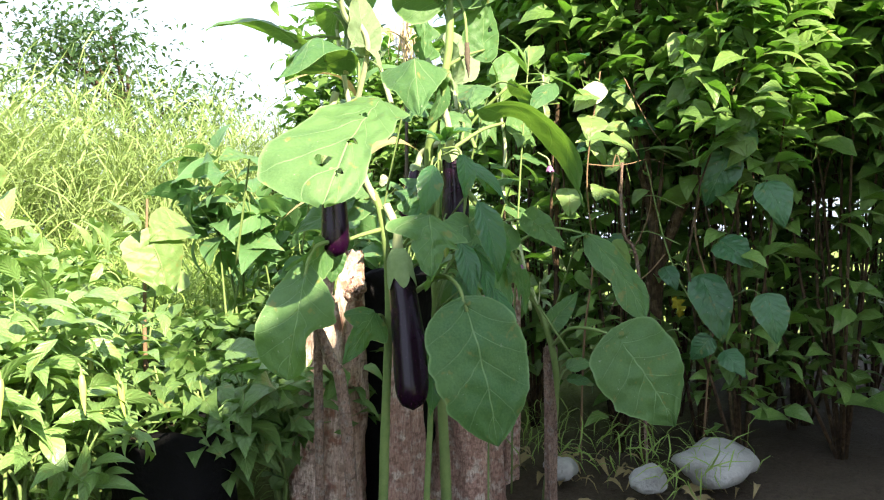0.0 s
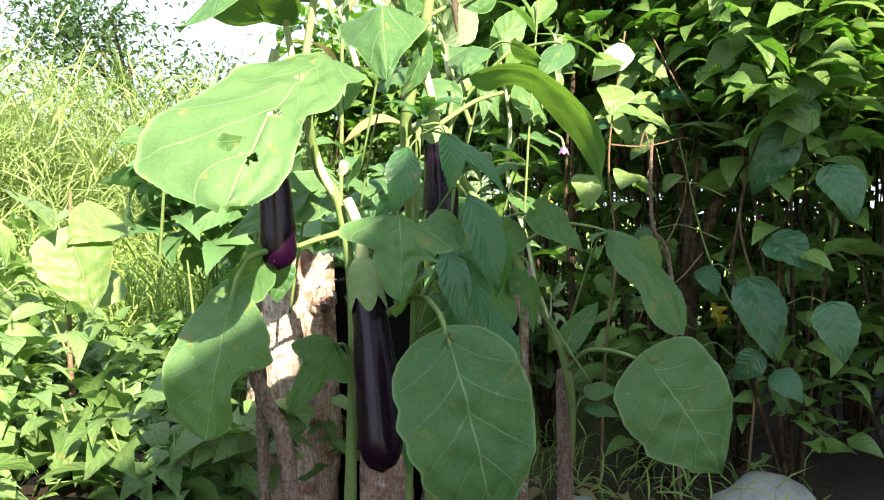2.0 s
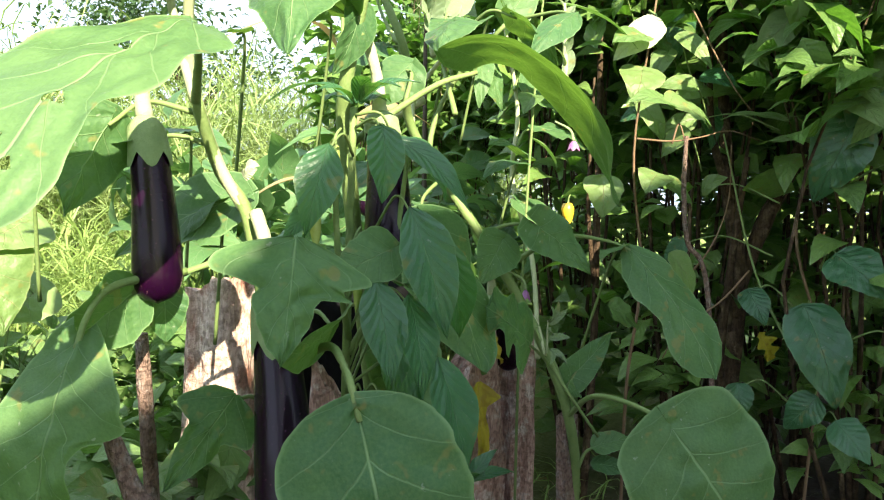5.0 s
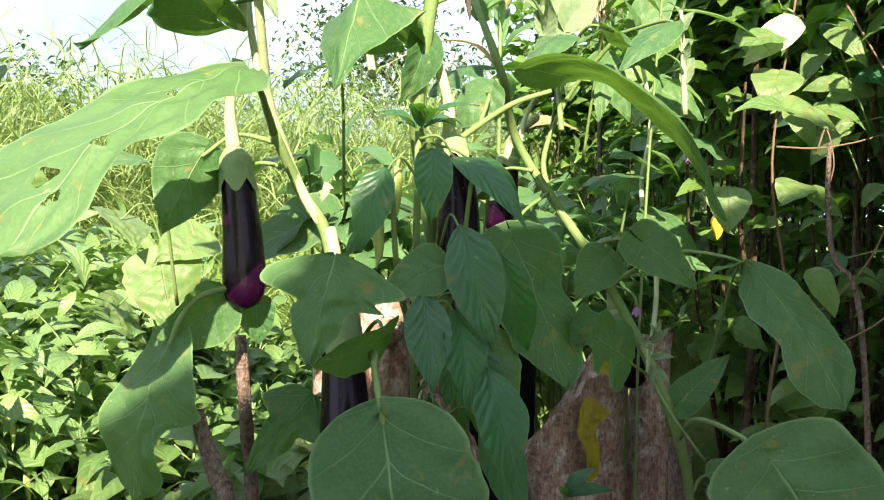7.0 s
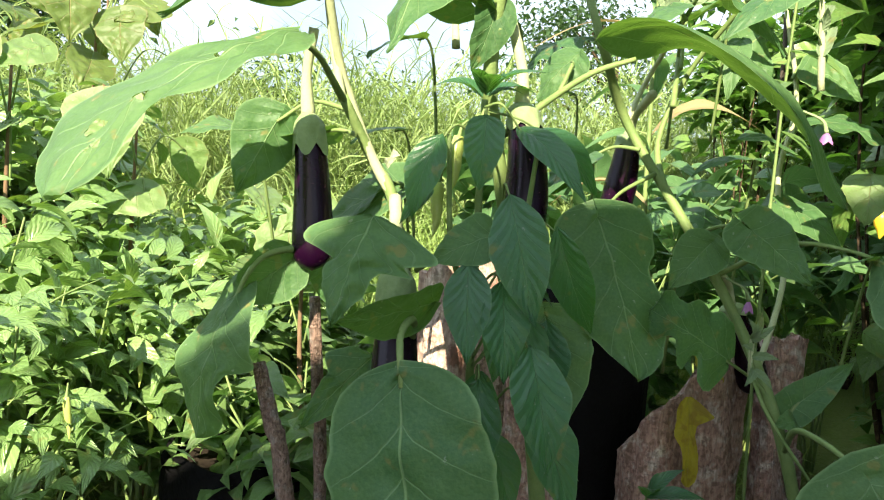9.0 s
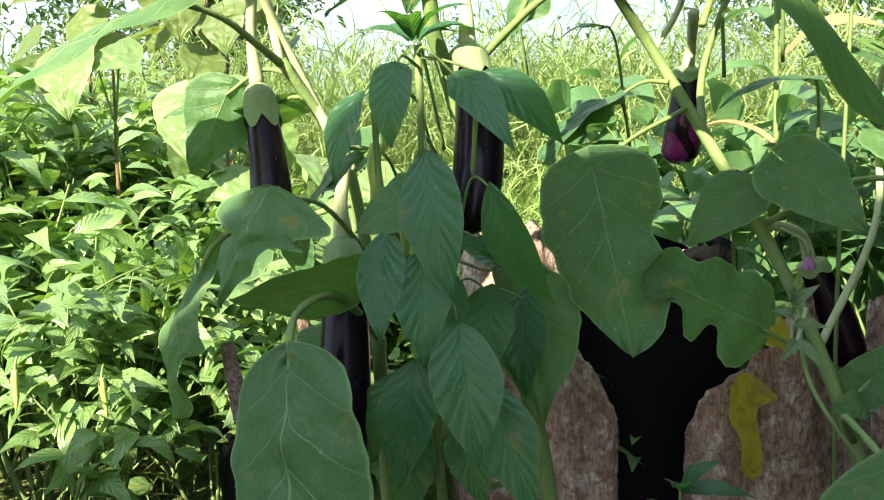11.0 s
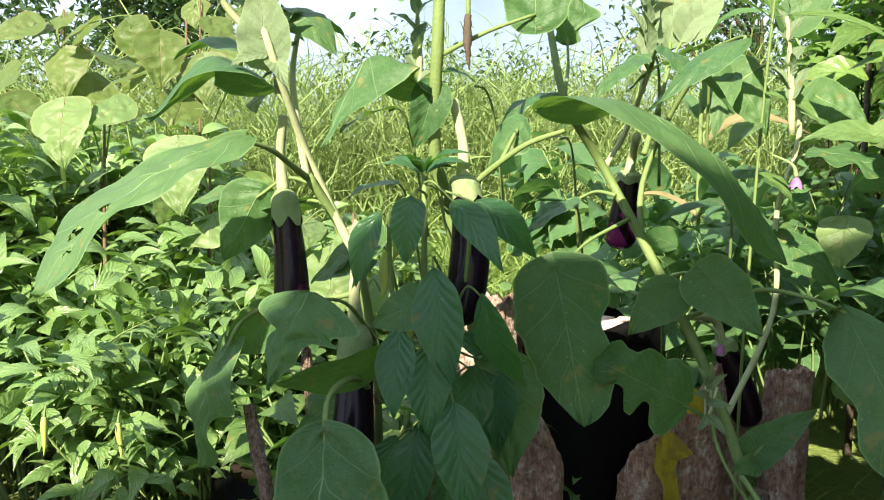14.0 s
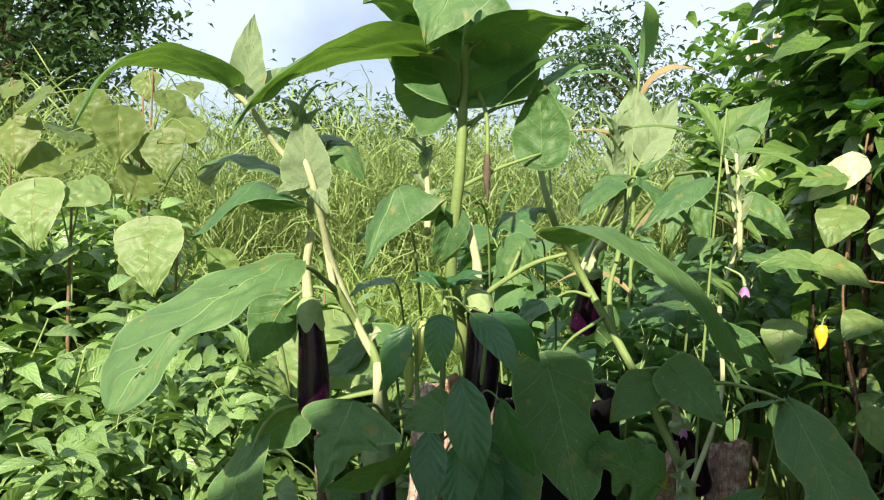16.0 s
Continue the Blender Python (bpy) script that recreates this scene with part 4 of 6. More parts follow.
def flower(parent, at, radius):
    c = Vector(at)
    verts, faces = [], []
    for k in range(10):
        g = math.tau * k / 10
        r = radius * (1.0 if k % 2 == 0 else 0.7)
        for f in range(4):
            q = f / 3
            verts.append(c + Vector((math.cos(g) * r * (0.25 + 0.75 * q**0.6), math.sin(g) * r * (0.25 + 0.75 * q**0.6), -0.02 * q + 0.006 * (k % 2) * q)))
    for k in range(10):
        for f in range(3):
            a, b = k * 4 + f, (k + 1) % 10 * 4 + f
            faces.append((a, b, b + 1, a + 1))
    faces.append(tuple(k * 4 for k in reversed(range(10))))
    ob = mesh_object("flower", verts, faces, PETAL, parent, "hanging purple flower")
    st = tube("flower_stalk", [c, c + Vector((-0.006, 0.004, 0.02)), c + Vector((-0.03, 0.02, 0.035))], [0.004, 0.0024, 0.002], CALYX, ob, "", 6)
    st.location = (0, 0, 0)
    return ob


flower(right_plant, (0.819, 1.244, 0.912), 0.013)
flower(right_plant, (0.72, 1.27, 0.64), 0.01)
# a spent flower on its long stalk
dead = tube("dry_flower", [(0.3, 1.1, 1.13), (0.299, 1.098, 1.1), (0.3, 1.097, 1.075), (0.302, 1.097, 1.055)], [0.005, 0.0062, 0.004, 0.0008], DRY, right_plant, "withered brown flower", 8, 5, 0.25, 3)
tube("stalk", [(0.285, 1.12, 1.235), (0.298, 1.105, 1.19), (0.3, 1.1, 1.125)], [0.004, 0.0035, 0.0035], STEM, right_plant)


# the top of the pale branch, with its arching leaf and an unfolding one
tube("branch", [(0.01, 1.12, 1.1), (-0.028, 1.12, 1.13), (-0.07, 1.09, 1.19), (-0.1, 1.08, 1.215)], [0.0055, 0.005, 0.004], PALE_STEM, left_plant, "pale downy branch", seed=13)
leaf(left_plant, (-0.1, 1.08, 1.215), (-0.3, 1.0, 1.15), 0.13, (0.05, 0.12, 1.0), "egg", 0.32, -0.08, 0.05, 0.05, seed=180)
leaf(left_plant, (-0.075, 1.09, 1.21), (-0.064, 1.09, 1.33), 0.058, (-0.1, -1, 0.1), "egg", 0.04, 0.25, 0.1, material=YOUNG_LEAF, seed=181, label="pale young leaf still unfolding")
leaf(left_plant, (-0.06, 1.09, 1.2), (0.0, 1.12, 1.26), 0.04, (0.1, -0.8, 0.4), "ovate", 0.1, 0.3, material=YOUNG_LEAF, seed=182)
leaf(left_plant, (0.02, 1.125, 1.08), (0.05, 1.1, 1.03), 0.03, (0.1, -0.8, 0.4), "ovate", 0.1, 0.4, material=YOUNG_LEAF, seed=183)
leaf(left_plant, (0.015, 1.12, 1.08), (-0.03, 1.1, 1.06), 0.028, (-0.1, -0.8, 0.4), "ovate", 0.1, 0.4, material=YOUNG_LEAF, seed=184)


def downy_shoot(parent, foot, top, count, size, seed):
    """A growing tip: a woolly stem with pale half-folded leaves standing up round it."""
    rnd = random.Random(seed)
    f, t = Vector(foot), Vector(top)
    tube("shoot", [f, f.lerp(t, 0.5) + Vector((0.004, 0.003, 0)), t], [0.006, 0.005, 0.003], PALE_STEM, parent, "pale downy growing tip", 8, 5, 0.12, seed)
    for k in range(count):
        q = 0.3 + 0.7 * k / max(1, count - 1)
        c = f.lerp(t, q)
        g = 2.4 * k + rnd.uniform(-0.4, 0.4)
        out = Vector((math.cos(g), 0.8 * math.sin(g), rnd.uniform(0.3, 1.5) + q * 0.8)).normalized()
        n = size * rnd.uniform(0.6, 1.1) * (1.15 - 0.4 * q)
        leaf(parent, c, c + out * n, n * rnd.uniform(0.34, 0.5), (-out.x * 0.6, -0.5 - out.y * 0.4, 0.7), "ovate", 0.1, 0.35, 0.09, 0.12, YOUNG_LEAF, seed * 20 + k)


downy_shoot(left_plant, (0.02, 1.17, 1.03), (0.008, 1.13, 1.18), 11, 0.085, 21)
downy_shoot(right_plant, (0.222, 1.25, 1.0), (0.216, 1.33, 1.2), 8, 0.06, 22)
downy_shoot(right_plant, (0.815, 1.26, 0.98), (0.795, 1.25, 1.16), 8, 0.06, 23)
leaf(right_plant, (0.675, 1.47, 1.15), (0.69, 1.5, 1.33), 0.1, (-0.1, -1, 0.2), "ovate", 0.05, 0.3, 0.2, 0.05, YOUNG_LEAF, 311, label="pale crinkled young leaf", stalk=[(0.6, 1.33, 0.95), (0.65, 1.42, 1.06)], stalk_r=0.004)
leaf(right_plant, (0.7, 1.46, 1.17), (0.78, 1.48, 1.3), 0.075, (-0.1, -1, 0.3), "egg", 0.06, 0.3, 0.12, 0.05, YOUNG_LEAF, 312, stalk=[(0.63, 1.37, 1.02), (0.67, 1.44, 1.12)])
downy_shoot(right_plant, (0.61, 1.4, 1.06), (0.625, 1.45, 1.22), 12, 0.09, 24)
leaf(left_plant, (0.02, 1.2, 1.16), (0.105, 1.32, 1.145), 0.085, (0.1, -0.2, 1.0), "egg", 0.1, -0.3, 0.05, 0.1, seed=185, stalk=[(0.015, 1.15, 1.12), (0.016, 1.18, 1.15)])
# small leaves and downy shoots low on the slanting stem
leaf(right_plant, (0.755, 1.19, 0.49), (0.83, 1.16, 0.565), 0.06, (-0.2, -0.85, 0.4), "heart", 0.06, 0.1, 0.06, seed=185, stalk=[(0.735, 1.19, 0.45), (0.745, 1.19, 0.475)])
leaf(right_plant, (0.755, 1.18, 0.47), (0.705, 1.16, 0.47), 0.035, (-0.1, -0.8, 0.5), "ovate", 0.08, 0.1, 0.06, seed=186, stalk=[(0.74, 1.19, 0.44), (0.755, 1.185, 0.46)])
leaf(right_plant, (0.79, 1.17, 0.36), (0.86, 1.13, 0.37), 0.045, (-0.2, -0.6, 0.7), "ovate", 0.1, 0.1, 0.05, seed=187, stalk=[(0.775, 1.19, 0.32), (0.785, 1.18, 0.35)])
leaf(right_plant, (0.79, 1.17, 0.33), (0.85, 1.12, 0.31), 0.04, (-0.2, -0.6, 0.7), "ovate", 0.1, 0.1, 0.05, seed=188)
tube("shoot", [(0.7, 1.22, 0.58), (0.672, 1.18, 0.54), (0.665, 1.17, 0.6)], [0.003, 0.0025, 0.0015], PALE_STEM, right_plant, "downy side shoot", 6)
tube("shoot", [(0.69, 1.22, 0.58), (0.685, 1.16, 0.5), (0.74, 1.12, 0.4)], [0.003, 0.003, 0.0025], STEM, right_plant, "thin green side shoot", 6)
for k, (x, z, dx, dz) in enumerate([(0.666, 0.6, -0.02, 0.03), (0.666, 0.595, 0.025, 0.025), (0.668, 0.58, -0.03, 0.01), (0.67, 0.57, 0.03, 0.0), (0.672, 0.55, -0.025, -0.02), (0.672, 0.55, 0.02, -0.025), (0.666, 0.6, 0.002, 0.04)]):
    leaf(right_plant, (x, 1.17, z), (x + dx, 1.15, z + dz), 0.014, (0, -0.9, 0.4), "ovate", 0.15, 0.3, material=YOUNG_LEAF, seed=190 + k)
# the seedling at the foot of the stumps
sprout = thing("seedling", "small dark seedling with pointed leaves at the stump's foot", "seedling", (0.55, 1.25, 0))
tube("main_stem", [(0.55, 1.25, -0.02), (0.552, 1.25, 0.2), (0.55, 1.24, 0.345)], [0.003, 0.0025, 0.002], STEM, sprout, "", 6)
for k, (dx, dy, dz, w) in enumerate([(0.09, -0.02, 0.0, 0.03), (-0.08, -0.03, -0.03, 0.04), (0.05, -0.02, 0.05, 0.03), (-0.02, -0.06, 0.03, 0.035), (0.06, 0.03, -0.06, 0.035), (-0.06, 0.02, -0.08, 0.035)]):
    leaf(sprout, (0.55, 1.24, 0.335 + min(0, dz)), (0.55 + dx, 1.24 + dy, 0.335 + dz), w, (-0.1, -0.4, 0.9), "lance", 0.12, 0.2, material=CHILI_LEAF, seed=200 + k)

# further leaves of both plants, standing behind the near ones
MORE = [
    ((0.49, 1.4, 0.867), (0.397, 1.37, 0.785), 0.084), ((0.183, 1.3, 1.021), (0.094, 1.27, 0.984), 0.066), ((0.615, 1.35, 1.116), (0.545, 1.32, 1.069), 0.074),
    ((0.633, 1.35, 0.699), (0.53, 1.32, 0.717), 0.055), ((0.841, 1.15, 0.718), (0.737, 1.12, 0.702), 0.045), ((0.49, 1.5, 0.985), (0.417, 1.47, 0.972), 0.035),
    ((0.149, 1.3, 0.799), (0.076, 1.27, 0.743), 0.061), ((0.701, 1.35, 1.134), (0.567, 1.32, 1.064), 0.092), ((0.733, 1.3, 0.869), (0.607, 1.27, 0.841), 0.063),
    ((-0.08, 1.35, 0.877), (-0.167, 1.32, 0.864), 0.054), ((0.17, 1.45, 0.897), (0.083, 1.42, 0.873), 0.067), ((0.324, 1.3, 1.054), (0.25, 1.27, 1.078), 0.039),
]
pick = random.Random(12)
for k, (b, t, w) in enumerate(MORE):
    owner = left_plant if b[0] < 0.26 else right_plant
    leaf(owner, b, t, w, (pick.uniform(-0.4, 0.4), pick.uniform(-0.4, 0.25), 0.9), ("egg", "ovate", "egg", "oak")[k % 4], pick.uniform(0.04, 0.16), pick.uniform(-0.25, 0.2), 0.06, 0.06, seed=150 + k,
         stalk=[(b[0] + 0.05, b[1] + 0.13, b[2] - 0.22), (b[0] + 0.025, b[1] + 0.05, b[2] - 0.05), (b[0] + 0.008, b[1] + 0.012, b[2] - 0.002)], stalk_r=0.0022)


# ---- stumps, stakes and sticks ----
def stump(at, height, radius, lean, label, tilt=0.3, seed=0, squash=1.0, name="wood_stump", side=None):
    """A rough standing piece of log: lumpy bark sides, a slanted broken top, split edges."""
    rnd = random.Random(seed)
    sides, rings = 56, 34
    p = [rnd.uniform(0, 6) for _ in range(6)]
    x0, y0 = at
    verts, faces = [], []
    for i in range(rings + 1):
        f = i / rings
        for j in range(sides):
            g = math.tau * j / sides
            r = radius * (1.12 - 0.22 * f) * (1 + 0.13 * math.sin(2 * g + p[0] + f) + 0.09 * math.sin(5 * g + p[1] + 2 * f) + 0.04 * math.sin(11 * g + p[2] + 9 * f))
            r *= 1 + 0.02 * rnd.uniform(-1, 1) + 0.16 * noise.noise((math.cos(g) * 1.6 + seed, math.sin(g) * 1.6, f * 2.2)) + 0.1 * noise.noise((math.cos(g) * 5 + seed, math.sin(g) * 5, f * 5)) + 0.05 * abs(noise.noise((g * 6, f * 3, seed)))
            top = height + radius * (tilt * 2.0 * math.cos(g + p[3]) + 0.1 * math.sin(4 * g + p[4]) + 0.3 * noise.noise((math.cos(g) * 3, math.sin(g) * 3, seed + 4)) + 0.14 * noise.noise((g * 9, seed, 1)))
            z = -0.04 + (top + 0.04) * f
            verts.append((x0 + r * math.cos(g) + lean[0] * f, y0 + r * math.sin(g) * squash + lean[1] * f, z))
    for i in range(rings):
        for j in range(sides):
            a, b = i * sides + j, i * sides + (j + 1) % sides
            faces.append((a, b, b + sides, a + sides))
    base = thing(name, label, "stump", (x0, y0, 0))
    mesh_object("bark", verts, faces, side or BARK, base)
    rim = verts[-sides:]
    cx, cy, cz = (sum(v[k] for v in rim) / sides for k in range(3))
    tv, tf = list(rim), []
    for q in (0.72, 0.4):
        for v in rim:
            tv.append((cx + (v[0] - cx) * q, cy + (v[1] - cy) * q, cz + (v[2] - cz) * q + rnd.uniform(-0.008, 0.008) - 0.01 * (1 - q)))
    tv.append((cx, cy, cz - 0.01))
    for k in range(2):
        for j in range(sides):
            a, b = k * sides + j, k * sides + (j + 1) % sides
            tf.append((a, b, b + sides, a + sides))
    for j in range(sides):
        tf.append((2 * sides + j, 2 * sides + (j + 1) % sides, 3 * sides))
    mesh_object("broken_top", tv, tf, side or BARK, base, "rough broken wood")
    return base


tall = stump((0.315, 1.6), 0.645, 0.088, (0.015, 0.0), "tall pale broken stump with a knot, its top in sun", 0.22, 1, side=CUT_WOOD)
stump((0.71, 1.46), 0.45, 0.115, (-0.01, -0.02), "thick reddish-brown bark stump in shade", 0.55, 2, 0.8)
stump((0.43, 1.43), 0.44, 0.055, (0.005, 0), "split slab of bark standing on end, pointed at the top", 0.75, 3, 0.5)
stump((0.895, 1.46), 0.55, 0.036, (0.02, 0.0), "short weathered post with a flat top", 0.06, 4)
tube("knot", [(0.348, 1.55, 0.58), (0.346, 1.515, 0.585), (0.345, 1.5, 0.587), (0.345, 1.504, 0.587)], [0.03, 0.026, 0.018, 0.006], BARK, tall, "dark knot in the wood", 14, 4, 0.3, 5)


def stick(points, radii, label, name="stick", category="stick", material=None, sides=9):
    base = thing(name, label, category, (points[-1][0], points[-1][1], 0))
    tube("shaft", points, radii, material or STICK_WOOD, base, "", sides, 6, 0.1, len(points))


stick([(-0.038, 1.196, 0.55), (-0.02, 1.175, 0.48), (0.0, 1.16, 0.4), (0.05, 1.17, -0.02)], [0.009, 0.0115, 0.012, 0.013], "grey-brown dead stick stuck in the soil")
stick([(0.034, 1.284, 0.63), (0.042, 1.29, 0.5), (0.05, 1.3, 0.4), (0.055, 1.3, -0.02)], [0.0085, 0.0095, 0.01, 0.01], "straight reddish-brown garden cane")
stick([(1.05, 1.15, 0.93), (1.062, 1.16, 0.82), (1.08, 1.16, 0.72), (1.13, 1.14, 0.6), (1.2, 1.15, -0.02)], [0.004, 0.005, 0.005, 0.005, 0.006], "thin bent dry twig against the hedge")
stick([(0.2, 1.42, 0.02), (-0.05, 1.5, 0.05), (-0.3, 1.55, 0.03)], [0.008, 0.01, 0.007], "fallen dead branch on the soil")


def stake(x, y, top, size, label):
    bm = bmesh.new()
    bmesh.ops.create_cube(bm, size=1)
    bmesh.ops.scale(bm, vec=(size, size * 0.6, top + 0.04), verts=bm.verts)
    bmesh.ops.subdivide_edges(bm, edges=bm.edges, cuts=4, use_grid_fill=True)
    rnd = random.Random(5)
    for v in bm.verts:
        v.co += Vector((rnd.uniform(-1, 1), rnd.uniform(-1, 1), rnd.uniform(-1, 1) * (2 if v.co.z > 0.1 else 1))) * 0.0016
        v.co += Vector((x, y, (top - 0.04) / 2))
    base = thing("wooden_stake", label, "stake", (x, y, 0))
    me = bpy.data.meshes.new("plank")
    bm.to_mesh(me)
    bm.free()
    me.materials.append(STICK_WOOD)
    ob = new("plank", me)
    ob.parent = base
    ob.location = (-x, -y, 0)


stake(0.762, 1.205, 0.418, 0.034, "short grey weathered wooden stake in shade")


def stone(at, size, label, seed, material=None):
    bm = bmesh.new()
    bmesh.ops.create_icosphere(bm, subdivisions=2 if material else 3, radius=1)
    for v in bm.verts:
        f = 1 + 0.3 * noise.noise(v.co * 1.3 + Vector((seed, 0, 0))) + 0.08 * noise.noise(v.co * 5)
        v.co = Vector((v.co.x * size[0], v.co.y * size[1], v.co.z * size[2])) * f + Vector(at)
    me = bpy.data.meshes.new("stone")
    bm.to_mesh(me)
    bm.free()
    me.materials.append(material or STONE)
    me.polygons.foreach_set("use_smooth", [True] * len(me.polygons))
    tagged(new("stone", me), label, "stone")


stone((1.25, 0.95, 0.05), (0.16, 0.1, 0.06), "flat pale grey stone lying under the hedge", 3)
stone((1.02, 1.05, 0.03), (0.06, 0.05, 0.04), "small grey stone on the dark soil", 7)
stone((0.95, 1.3, 0.03), (0.05, 0.05, 0.035), "small grey stone on the dark soil", 9)

def grow_bag(at, radius, height, label):
    """A sagging bag shape with a rolled rim and soil on top, added near-black to stand in for a deeply shaded hollow.
    """
    x0, y0 = at
    base = thing("grow_bag", label, "bag", (x0, y0, 0))
    profile = [(0.86, -0.02), (0.98, 0.08), (1.04, 0.3), (1.0, 0.55), (1.03, 0.78), (0.97, 0.95), (0.99, 1.0), (0.94, 1.0), (0.92, 0.93)]
    verts, faces, sides = [], [], 40
    for i, (r, z) in enumerate(profile):
        for j in range(sides):
            g = math.tau * j / sides
            f = r * radius * (1 + 0.035 * math.sin(7 * g + 3 * z) + 0.02 * math.sin(13 * g + 8 * z + i))
            verts.append((x0 + f * math.cos(g), y0 + f * math.sin(g), z * height + 0.012 * math.sin(5 * g + i)))
    for i in range(len(profile) - 1):
        for j in range(sides):
            a, b = i * sides + j, i * sides + (j + 1) % sides
            faces.append((a, b, b + sides, a + sides))
    mesh_object("bag", verts, faces, BACKING_BLACK, base)
    rim = [(x0 + 0.93 * radius * math.cos(math.tau * j / 24), y0 + 0.93 * radius * math.sin(math.tau * j / 24), height * 0.93 + 0.01 * math.sin(j * 2.3)) for j in range(24)]
    mesh_object("soil", rim + [(x0, y0, height * 0.96)], [(j, (j + 1) % 24, 24) for j in range(24)], EARTH, base, "dark potting soil")


# both bag shapes are added as dark backing for the gaps
grow_bag((0.575, 1.66), 0.15, 0.62, "near-black bag shape standing in for the dark hollow behind the stumps")
# pale chips of brick and plaster lying on the bag's soil
rnd = random.Random(17)
for k in range(9):
    g, r = rnd.uniform(0, 6.28), rnd.uniform(0.01, 0.11)
    w = rnd.uniform(0.012, 0.024)
    stone((0.575 + r * math.cos(g), 1.66 + r * math.sin(g), 0.62 * 0.945 + w * 0.3), (w * 1.3, w, w * 0.7), "pale pinkish chip of rubble on the soil", 20 + k, CHIP)
grow_bag((-0.1, 1.62), 0.13, 0.3, "low near-black bag shape standing in for the dark ground beside the chili bushes")

# yellowed leaves caught on the stump
hung = thing("fallen_leaf", "yellow withered aubergine leaf hanging on the stump", "leaf", (0.66, 1.32, 0.4), "yellow leaves")
leaf(hung, (0.656, 1.325, 0.472), (0.662, 1.325, 0.318), 0.052, (-0.2, -0.95, 0.2), "lance", 0.05, 0.2, 0.16, material=YELLOW_LEAF, seed=90, rim=WITHERED)
hung = thing("fallen_leaf", "small yellow withered leaf curled over the stump", "leaf", (0.7, 1.33, 0.52), "yellow leaves")
leaf(hung, (0.665, 1.325, 0.54), (0.72, 1.33, 0.495), 0.05, (-0.1, -0.8, 0.5), "ovate", 0.12, 0.4, 0.15, material=YELLOW_LEAF, seed=91, twist=0.5)
hung = thing("fallen_leaf", "yellow curled leaf caught in the hedge", "leaf", (1.25, 1.09, 0.5), "yellow leaves")
leaf(hung, (1.25, 1.09, 0.53), (1.28, 1.08, 0.47), 0.05, (-0.6, -0.7, 0.3), "oak", 0.1, 0.4, 0.2, material=YELLOW_LEAF, seed=92)


# dry leaves and bits of straw lying on the soil
rng = np.random.default_rng(41)
lie = np.stack([rng.uniform(-0.3, 1.35, 260), rng.uniform(0.85, 1.75, 260), rng.uniform(0.0, 0.02, 260)], 1)
for p in lie:
    p[2] += 0.05 * noise.noise((p[0] * 1.3, p[1] * 1.3, 0)) + 0.02 * noise.noise((p[0] * 6, p[1] * 6, 3)) - 0.015
flat = np.stack([rng.normal(0, 1, 260), rng.normal(0, 1, 260), rng.normal(0, 0.12, 260)], 1)
up = np.stack([rng.normal(0, 0.3, 260), rng.normal(0, 0.3, 260), np.ones(260)], 1)
wide = rng.uniform(0.004, 0.035, 260)
tagged(blades("leaf_litter", lie, flat, up, rng.uniform(0.04, 0.1, 260), wide, DRY_LEAF, None, "", "ovate", 4, 0.25, 0.4, 0.2), "dry brown leaves and straw littered on the soil", "litter", kind="stuff")


# ---- cotton-like plants with heart-shaped leaves ----
def heart_plant(at, tops, label, seed, blade=None, size=1.0):
    base = thing("heart_leaf_plant", label, "plant", (at[0], at[1], 0), "heart-leaved plants")
    rnd = random.Random(seed)
    peak = Vector((at[0], at[1], max(t[2] for t in tops) + 0.02))
    tube("main_stem", [(at[0] + 0.03, at[1], -0.02), (at[0] - 0.01, at[1], peak.z * 0.5), peak], [0.008, 0.006, 0.003], BROWN_STEM, base, seed=seed)
    for k, (x, y, z, w) in enumerate(tops):
        w *= size
        c = Vector((x, y, z))
        out = Vector((rnd.uniform(-0.9, 0.9), rnd.uniform(-0.9, 0.2), rnd.uniform(-0.9, -0.2))).normalized()
        up = Vector((rnd.uniform(-0.5, 0.6), rnd.uniform(-0.8, -0.1), 0.7))
        if k < 2:
            out, up = Vector((0.12 - 0.9 * k, -0.35, -0.9 + 0.5 * k)).normalized(), Vector((-0.15, -0.8, 0.6))
        node_z = max(0.2, z - rnd.uniform(0.08, 0.2))
        leaf(base, c, c + out * w * 0.95, w, up, "heart", 0.06, rnd.uniform(-0.25, 0.15), 0.03, 0.08, blade or COTTON_LEAF, seed * 10 + k, rim=CORDATE, back=0.26,
             stalk=[(at[0], at[1], node_z), c.lerp(Vector((at[0], at[1], z)), 0.5) + Vector((0, 0, 0.02))], stalk_r=0.0022, label="heart-shaped leaf, reddish where its veins meet" if k == 0 else "")


heart_plant((-0.4, 2.15), [(-0.453, 2.05, 0.975, 0.19), (-0.36, 2.1, 0.78, 0.13), (-0.52, 2.2, 0.86, 0.14), (-0.3, 2.25, 0.9, 0.12)], "plant with heart-shaped pale green leaves", 1)
heart_plant((-0.67, 2.1), [(-0.73, 2.0, 1.075, 0.17), (-0.58, 2.02, 1.09, 0.12), (-0.9, 2.2, 0.95, 0.13), (-0.66, 2.06, 0.92, 0.1)], "tall plant with a pair of heart-shaped pale green leaves", 2)
heart_plant((0.02, 1.98), [(-0.022, 1.872, 0.705, 0.16), (0.06, 1.9, 0.76, 0.12), (-0.1, 1.92, 0.8, 0.12), (0.1, 2.0, 0.62, 0.12), (-0.12, 2.05, 0.6, 0.13)], "low plant with heart-shaped lobed leaves", 3)
